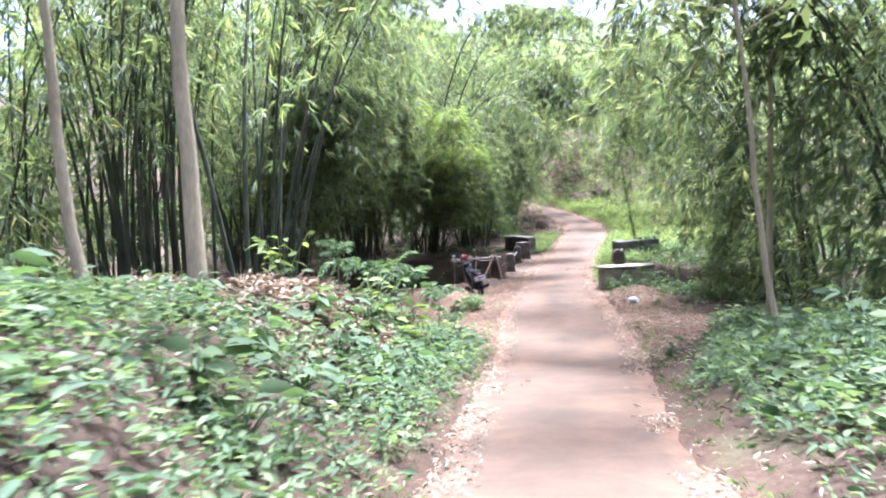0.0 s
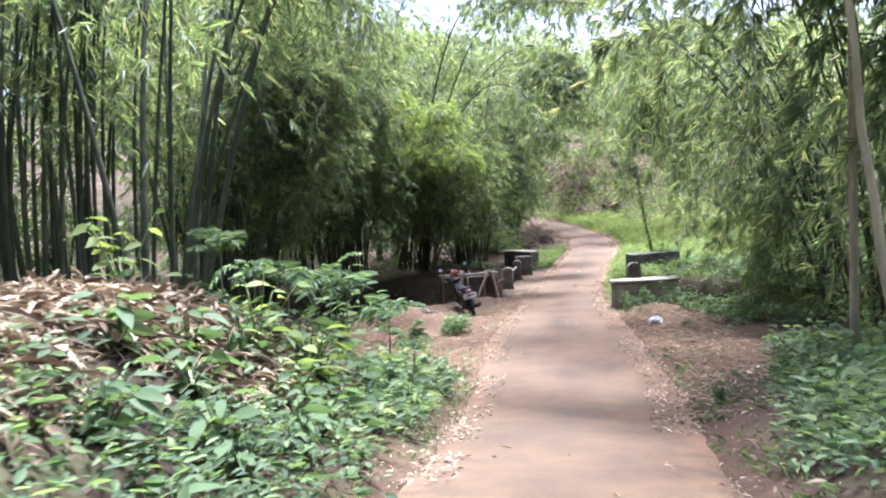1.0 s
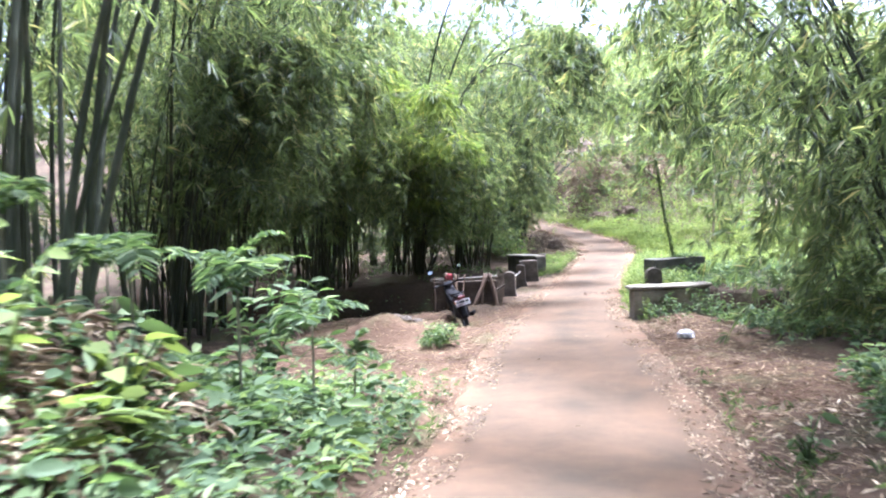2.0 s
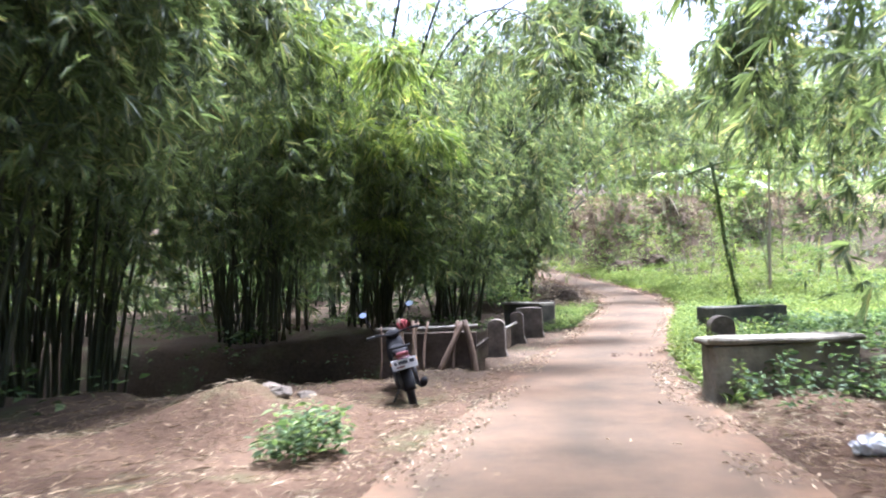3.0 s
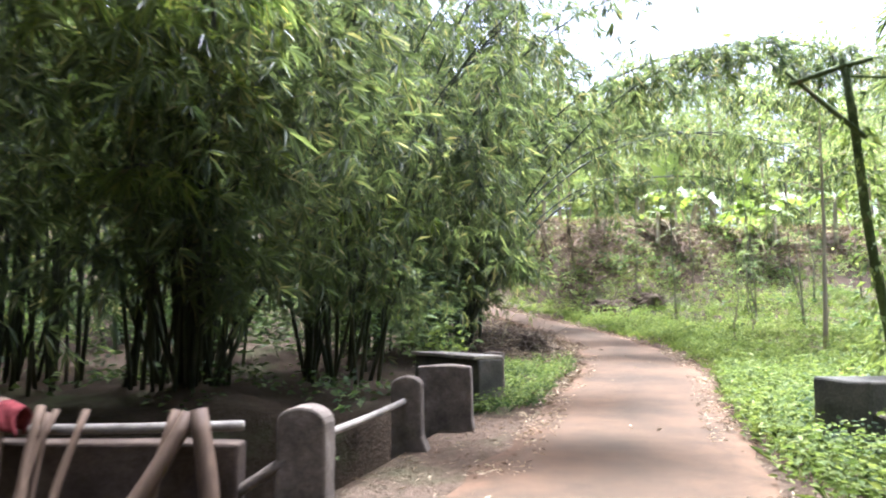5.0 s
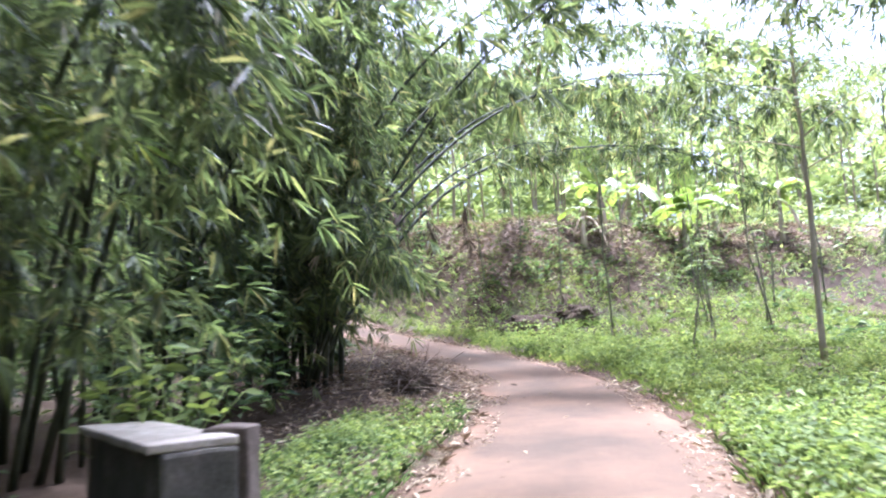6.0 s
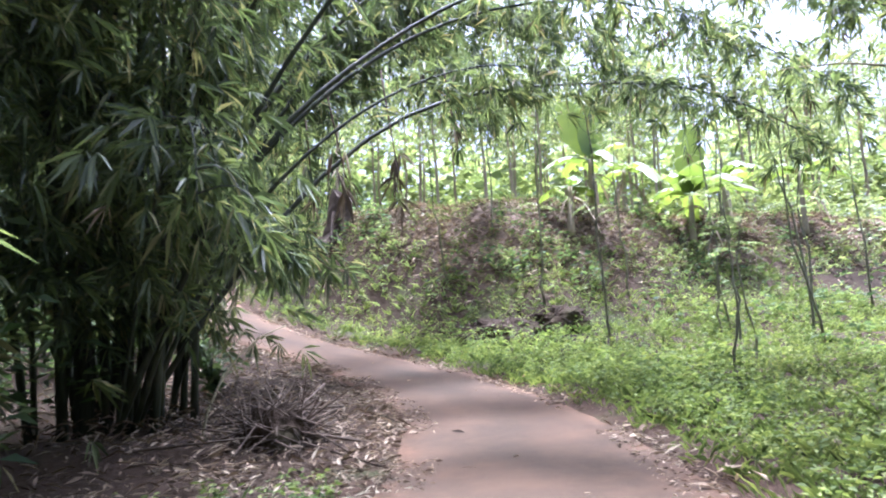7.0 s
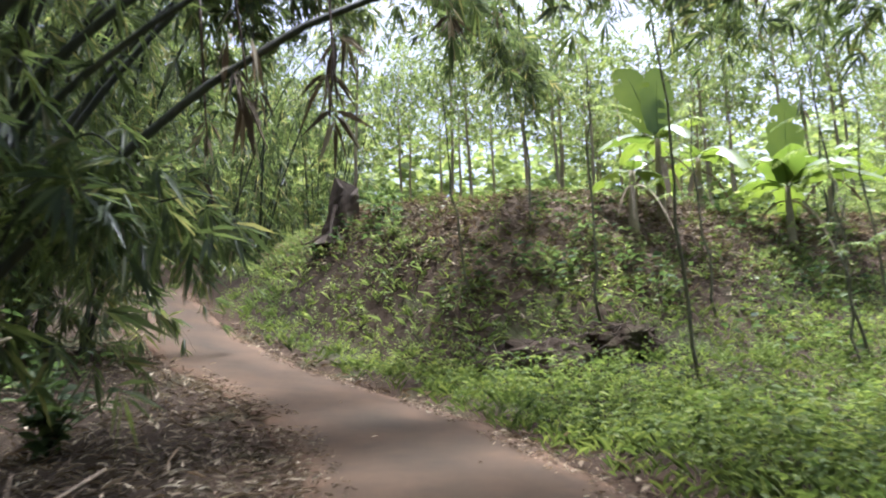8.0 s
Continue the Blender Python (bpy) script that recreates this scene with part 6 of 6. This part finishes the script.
broad_plant("tall_herb", 0.3, 11.2, 363, 14, 0.2, 0.3, WEED_LEAF, 0.22, "bright tuft of long leaves at the lane edge", "plant")
broad_plant("tall_herb", -1.27, 14.9, 364, 18, 0.3, 1.6, SHADE_LEAF, 0.25, "tall shrub with long drooping leaves", "shrub")
broad_plant("tall_herb", -2.15, 10.1, 360, 7, 0.22, 0.9, WEED_LEAF, 0.4, "tall herb with pale upright leaves above the leaf heap", "plant")
frond_plant("palm", 5.9, 13.0, 361, 11, 3.2, 0.55, 34, 0.7, 0.95, 0.1, TREE_LEAF, "slender palm with long drooping feathery fronds", "palm", 0.11, 7.0)

# ---- undergrowth ----
rng_ = np.random.default_rng(8)
beside = lambda x, y, a, b: smooth(a, b, np.abs(off_road(x, y)))
slope_ = lambda x, y: line_distance(x, y, FOOT)
def on_bank(x, y):
    d, s = slope_(x, y)
    return np.where(s > 0, smooth(0.3, 2.5, d), 0)
P_ = scatter(rng_, 18000, 2, 19, 28.6, 54, lambda x, y: beside(x, y, 1.15, 1.6) * (off_road(x, y) > 0) * (1 - 0.75 * on_bank(x, y)))
blades("grass", 114, P_[::3], 0.34, WEED_LEAF, 5, "fine grass mixed into the weeds of the clearing")
herb_cover("weeds", 81, P_, 0.3, 0.068, WEED_LEAF, 9, 0.45, "bright green low weeds covering the clearing")
P_ = scatter(rng_, 6500, 6, 22, 29, 50, lambda x, y: beside(x, y, 1.3, 2.2) * (off_road(x, y) > 0) * (1 - 0.6 * on_bank(x, y)) * (lumps(x, y, 1.5) > 0.1))
herb_cover("tall_weeds", 84, P_[::2], 0.5, 0.125, WEED_LEAF, 10, 0.4, "taller bright weeds standing in patches")
P_ = scatter(rng_, 56000, 0, 32, 46, 60, lambda x, y: on_bank(x, y) * beside(x, y, 1.1, 1.5) * (1 - 0.96 * smooth(1.3, 2.6, slope_(x, y)[0] + 0.6 * lumps(x, y, 1.2))) * (lumps(x, y, 0.9) > -0.4))
blades("grass", 107, P_[::3], 0.4, TREE_LEAF, 5, "rough grass on the earth bank")
herb_cover("bank_weeds", 85, P_[1::3], 0.3, 0.1, TREE_LEAF, 8, 0.4, "dull green creepers over the earth bank")
P_ = scatter(rng_, 26000, 0, 32, 46, 64, lambda x, y: on_bank(x, y) * beside(x, y, 1.1, 1.6))
litter("leaf_litter", 86, P_, 0.2, "dry tan leaves strewn over the bank", 0.4, 0.1, 0.16, STRAW)
P_ = scatter(rng_, 8000, -5, 1.2, 0.5, 15.5, lambda x, y: smooth(1.0, 1.5, -off_road(x, y)) * (0.75 + 0.25 * (lumps(x, y, 0.8) > -0.2)) * smooth(0.8, 1.15, np.hypot((x + 2.3) / 1.6, (y - 8.9) / 1.8)) * smooth(-5.0, -3.6, x + 0.6 * lumps(x, y, 1.3)) * smooth(15.5, 14.2, y - 0.6 * lumps(x, y, 1.3)))
herb_cover("tall_weeds", 108, P_[::6][P_[::6][:, 1] > 9.0], 0.42, 0.16, SHADE_LEAF, 7, 0.42, "broad-leaved weeds standing above the roadside bank", broad=True)
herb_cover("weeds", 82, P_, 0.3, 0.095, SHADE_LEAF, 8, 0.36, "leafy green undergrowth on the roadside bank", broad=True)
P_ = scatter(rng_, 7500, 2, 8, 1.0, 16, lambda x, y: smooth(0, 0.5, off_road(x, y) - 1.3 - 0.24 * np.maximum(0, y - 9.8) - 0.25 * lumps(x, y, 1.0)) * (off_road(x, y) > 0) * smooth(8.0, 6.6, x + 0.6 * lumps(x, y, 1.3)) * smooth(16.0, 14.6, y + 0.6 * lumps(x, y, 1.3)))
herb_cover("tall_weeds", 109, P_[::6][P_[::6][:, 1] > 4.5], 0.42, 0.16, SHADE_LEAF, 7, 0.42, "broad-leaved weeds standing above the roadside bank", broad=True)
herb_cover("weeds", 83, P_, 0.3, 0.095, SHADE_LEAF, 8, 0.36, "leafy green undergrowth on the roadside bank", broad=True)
P_ = scatter(rng_, 1500, 3.4, 7.5, 19.5, 30, lambda x, y: smooth(1.15, 1.5, off_road(x, y)) * (off_road(x, y) < 3) * np.where((y < 21.6) & (x > 4.8), 0.06, 1.0))
herb_cover("weeds", 87, P_, 0.4, 0.075, SHADE_LEAF, 12, 0.42, "green weeds growing against the wing wall", broad=True)
P_ = scatter(rng_, 1600, 3, 6, 30.5, 36.5, lambda x, y: smooth(1.0, 1.3, -off_road(x, y)) * (off_road(x, y) > -2.6))
herb_cover("weeds", 98, P_, 0.22, 0.06, WEED_LEAF, 9, 0.4, "bright low weeds on the verge after the bridge", broad=True)
blades("grass", 88, P_[::2], 0.26, SHADE_LEAF, 5, "bright tuft grass on the verge after the bridge")
P_ = scatter(rng_, 7000, 7, 16, 30, 47, lambda x, y: smooth(1.05, 1.3, off_road(x, y)) * (off_road(x, y) > 0) * smooth(5, 2, off_road(x, y)))
blades("grass", 89, P_, 0.22, WEED_LEAF, 5, "fine grass along the lane")
P_ = scatter(rng_, 3000, -1, 5, 2, 16, lambda x, y: smooth(0.95, 1.1, np.abs(off_road(x, y))) * smooth(1.9, 1.2, np.abs(off_road(x, y))))
blades("grass", 90, P_[::3], 0.15, SHADE_LEAF, 6, "sparse grass along the lane edge")
P_ = scatter(rng_, 9000, 2, 22, 45, 54, lambda x, y: on_bank(x, y) * smooth(3.2, 2.0, slope_(x, y)[0]) * (lumps(x, y, 0.8) + 0.5 * lumps(x, y, 2.4) > 0.42) * beside(x, y, 1.3, 1.8))
herb_cover("bank_shrubs", 120, P_[::3], 0.75, 0.18, SHADE_LEAF, 10, 0.4, "knee-high leafy clumps on the earth bank")
# dead leaves along the lane
P_ = scatter(rng_, 60000, -2, 12, 2, 56, lambda x, y: smooth(0.8, 1.05, np.abs(off_road(x, y))) * smooth(1.75, 1.15, np.abs(off_road(x, y))))
litter("leaf_litter", 91, P_, 0.065, "pale dry bamboo leaves along both edges of the lane")
P_ = scatter(rng_, 15000, -5, 3, 14, 26, lambda x, y: smooth(0.9, 1.3, -off_road(x, y)))
litter("leaf_litter", 92, P_, 0.12, "pale straw and dry leaves on the bare dirt by the bridge", 0.12, 0.02, 0.07, STRAW)
P_ = scatter(rng_, 9000, 2.5, 7, 11, 21, lambda x, y: smooth(0.9, 1.3, off_road(x, y)) * (off_road(x, y) > 0) * smooth(3.6, 2.0, off_road(x, y)))
litter("leaf_litter", 93, P_, 0.12, "tan dry leaves on the verge", 0.15, 0.02, 0.1, STRAW)
P_ = scatter(rng_, 24000, 0, 8, 35, 48, lambda x, y: smooth(0.9, 1.2, -off_road(x, y)) * smooth(4.5, 2.5, -off_road(x, y)))
litter("leaf_litter", 94, P_, 0.13, "thick brown bamboo litter under the clump", 0.35, 0.06)
P_ = scatter(rng_, 900, -2, 12, 2, 56, lambda x, y: 0.5 * smooth(1.0, 0.5, np.abs(off_road(x, y))))
P_[:, 2] += 0.035
litter("leaf_litter", 95, P_, 0.12, "scattered dry leaves lying on the lane", 0.1, 0.01)
P_ = scatter(rng_, 5000, 6, 16, 17, 30, lambda x, y: smooth(2.2, 3.0, off_road(x, y)) * (0.5 + 0.5 * (lumps(x, y, 1.0) > -0.3)))
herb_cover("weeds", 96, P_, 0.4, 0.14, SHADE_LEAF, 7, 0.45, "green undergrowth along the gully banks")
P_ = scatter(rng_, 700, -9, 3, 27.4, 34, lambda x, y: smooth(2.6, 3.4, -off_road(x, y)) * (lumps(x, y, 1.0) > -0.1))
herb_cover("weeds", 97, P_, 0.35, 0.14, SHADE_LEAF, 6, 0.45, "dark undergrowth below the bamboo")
P_ = scatter(rng_, 1100, 4.4, 6.6, 19.6, 20.95, lambda x, y: smooth(1.2, 1.5, off_road(x, y)) * smooth(19.5, 20.6, y) * (lumps(x, y, 0.6) > -0.5) * (0.1 + 0.9 * smooth(5.0, 4.7, x)))
herb_cover("weeds", 118, P_, 0.48, 0.085, SHADE_LEAF, 12, 0.42, "straggling green weeds before the wing wall", broad=True)
x_ = rng_.uniform(1.8, 7, 5000)
y_ = rng_.uniform(21, 31.4, 5000)
d_ = x_ - road_x(y_)
ok_ = (np.abs(d_) > 0.9) & (d_ > -np.interp(y_, deck_y, half_l) + 0.05) & (d_ < np.interp(y_, deck_y, half_r) - 0.05)
P_ = np.stack([x_, y_, road_z(y_) - 0.03], 1)[ok_]
litter("leaf_litter", 99, P_, 0.075, "dry leaves along the bridge parapets", 0.2, 0.03, 0.12, STRAW)

P_ = scatter(rng_, 16000, 3, 12, 30, 58, lambda x, y: smooth(0.82, 1.0, np.abs(off_road(x, y))) * smooth(1.6, 1.05, np.abs(off_road(x, y))) * (lumps(x, y, 0.8) > -0.35))
litter("leaf_litter", 119, P_, 0.17, "curled brown and pale leaves drifted along the lane", 0.35, 0.05, 0.22, STRAW)
# leaves blown in over the crumbling edges of the lane
y_ = rng_.uniform(0, 54, 26000)
s_ = rng_.choice([-1, 1], 26000)
o_ = s_ * (1.02 - 0.34 * rng_.random(26000) ** 1.6)
o_ = o_ * half_width(y_, o_) / HALF
n_ = np.interp(y_, FINE, SLANT)
P_ = np.stack([road_x(y_) + o_ / np.sqrt(1 + n_ ** 2), y_ - o_ * n_ / np.sqrt(1 + n_ ** 2), road_z(y_) + 0.012], 1)
P_ = P_[lumps(P_[:, 0], P_[:, 1], 0.7) + 0.5 * lumps(P_[:, 0], P_[:, 1], 2.5) > -0.3]
litter("leaf_litter", 101, P_, 0.06, "dry leaves and dust over the edges of the lane", 0.15, 0.012, 0.2)
# scrub along the top of the bank
P_ = scatter(rng_, 3000, 13, 40, 53, 74, lambda x, y: on_bank(x, y) * smooth(3.0, 4.5, slope_(x, y)[0]) * (lumps(x, y, 2.2) > 0.05) * beside(x, y, 1.6, 2.6))
herb_cover("scrub", 102, P_, 1.2, 0.3, TREE_LEAF, 9, 0.42, "light green scrub along the top of the bank")
P_ = scatter(rng_, 700, 13, 32, 46.5, 56, lambda x, y: on_bank(x, y) * (lumps(x, y, 1.6) > 0.1) * beside(x, y, 2.2, 3.2))
herb_cover("scrub", 103, P_, 1.3, 0.24, TREE_LEAF, 10, 0.42, "light green bushes on the slope of the bank")

# dark thicket under the clumps
P_ = scatter(rng_, 2400, -12, 3.4, 34, 45, lambda x, y: smooth(2.6, 3.6, -off_road(x, y)) * (lumps(x, y, 1.3) > -0.35) * smooth(31, 34, y + 0.25 * x))
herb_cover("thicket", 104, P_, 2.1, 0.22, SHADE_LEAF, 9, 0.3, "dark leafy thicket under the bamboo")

P_ = scatter(rng_, 80000, 1, 24, 46, 58, lambda x, y: on_bank(x, y) * smooth(0.8, 2.0, slope_(x, y)[0]) * smooth(7, 4.5, slope_(x, y)[0]) * beside(x, y, 1.1, 1.6))
litter("leaf_litter", 105, P_, 0.21, "tan dry leaves lying along the top of the bank", 0.35, 0.08, 0.2, STRAW)

for k, (x_, y_, n_, sz, th) in enumerate(((2.9, 32.75, 20, 0.17, 1.05), (3.15, 33.0, 18, 0.15, 0.95), (-1.3, 4.6, 16, 0.26, 0.35), (-2.3, 4.3, 16, 0.24, 0.35), (-1.0, 4.4, 14, 0.22, 0.4),
                                          (-3.6, 5.4, 16, 0.26, 0.5), (-0.95, 7.4, 16, 0.2, 0.34), (-1.55, 7.05, 16, 0.21, 0.32), (-2.1, 6.7, 16, 0.22, 0.34), (-0.7, 6.3, 14, 0.2, 0.3), (-1.4, 6.1, 16, 0.22, 0.3), (-2.7, 6.3, 14, 0.22, 0.34), (-0.45, 7.9, 14, 0.18, 0.3), (-0.3, 8.6, 14, 0.2, 0.34), (-1.5, 11.9, 14, 0.26, 0.6), (4.2, 5.0, 14, 0.24, 0.5), (4.9, 7.4, 14, 0.26, 0.6), (5.4, 9.4, 14, 0.24, 0.6))):
    broad_plant("broad_leaved_plant", x_, y_, 380 + k, n_, sz, th, WEED_LEAF if k < 2 else SHADE_LEAF, 0.38, "leafy bush with broad dull green leaves", "plant")

a_ = rng_.uniform(0, 2 * math.pi, 90)
r_ = 0.42 * np.sqrt(rng_.random(90))
x_, y_ = 0.62 + r_ * np.cos(a_) * 0.8, 18.8 + r_ * np.sin(a_)
herb_cover("weeds", 106, np.stack([x_, y_, ground_z(x_, y_)], 1), 0.36, 0.085, SHADE_LEAF, 12, 0.4, "small green bush growing from the bare dirt", broad=True)

# woodland beyond the plantation
P_ = scatter(rng_, 3900, -32, 75, 72, 92, lambda x, y: 0.6 + 0.4 * (lumps(x, y, 5) > 0))
herb_cover("woodland", 110, P_, 8.5, 0.95, TREE_LEAF, 10, 0.5, "pale green woodland far beyond the bank", "woodland")
P_ = scatter(rng_, 5000, 2.6, 6.5, 11, 20.5, lambda x, y: smooth(1.0, 1.3, off_road(x, y)) * smooth(3.2, 1.6, off_road(x, y)))
litter("leaf_litter", 111, P_, 0.1, "pale straw strewn on the verge", 0.12, 0.015, 0.08, STRAW)

# bright weeds crowding the right parapet and the block
x_ = rng_.uniform(4.4, 8.6, 6500)
y_ = rng_.uniform(20.4, 33.5, 6500)
d_ = off_road(x_, y_)
ok_ = (d_ > 1.08 + 0.12 * lumps(x_, y_, 0.7)) & (d_ < 2.7) & (rng_.random(6500) < 0.75) & ((np.abs(x_ - 7.62) > 1.0) | (np.abs(y_ - 28.35) > 0.75)) & ((y_ > 21.45) | (x_ < 4.85))
on_deck = (x_ - road_x(y_) < np.interp(y_, deck_y, half_r)) & (y_ < 31.4)
z_ = np.where(on_deck, np.maximum(ground_z(x_, y_), road_z(y_) - 0.03), ground_z(x_, y_))
ok_ &= z_ > -0.6
blades("grass", 113, np.stack([x_, y_, z_], 1)[ok_][::5], 0.3, WEED_LEAF, 5, "long bright grass by the parapet")
herb_cover("weeds", 112, np.stack([x_, y_, z_], 1)[ok_], 0.42, 0.075, WEED_LEAF, 10, 0.38, "bright yellow-green weeds crowding the parapet", broad=True)

# thin undergrowth through the rest of the wood
P_ = scatter(rng_, 7000, -26, 36, -12, 62, lambda x, y: smooth(6.0, 8.0, np.abs(off_road(x, y))) * (lumps(x, y, 3.0) + 0.4 * lumps(x, y, 0.9) > -0.35))
herb_cover("undergrowth", 115, P_, 0.5, 0.24, SHADE_LEAF, 6, 0.4, "scattered leafy undergrowth on the floor of the wood")

P_ = scatter(rng_, 6000, -6, 8, -0.5, 15, lambda x, y: smooth(1.1, 1.7, np.abs(off_road(x, y))))
litter("leaf_litter", 116, P_, 0.13, "brown fallen leaves between the plants of the roadside bank", 0.3, 0.04, 0.22)

# creeper hanging over the end block
a_ = radians(20)
u_, w_ = rng_.uniform(0.1, 0.95, 150), rng_.uniform(-0.34, 0.3, 150)
x_, y_ = 7.62 + u_ * math.cos(a_) - w_ * math.sin(a_), 28.35 + u_ * math.sin(a_) + w_ * math.cos(a_)
z_ = np.where(w_ < -0.29, rng_.uniform(0.2, 0.6, 150), 0.61)
herb_cover("creeper", 117, np.stack([x_, y_, z_], 1), 0.1, 0.08, SHADE_LEAF, 6, 0.5, "dark creeper spilling over the end block", "creeper")
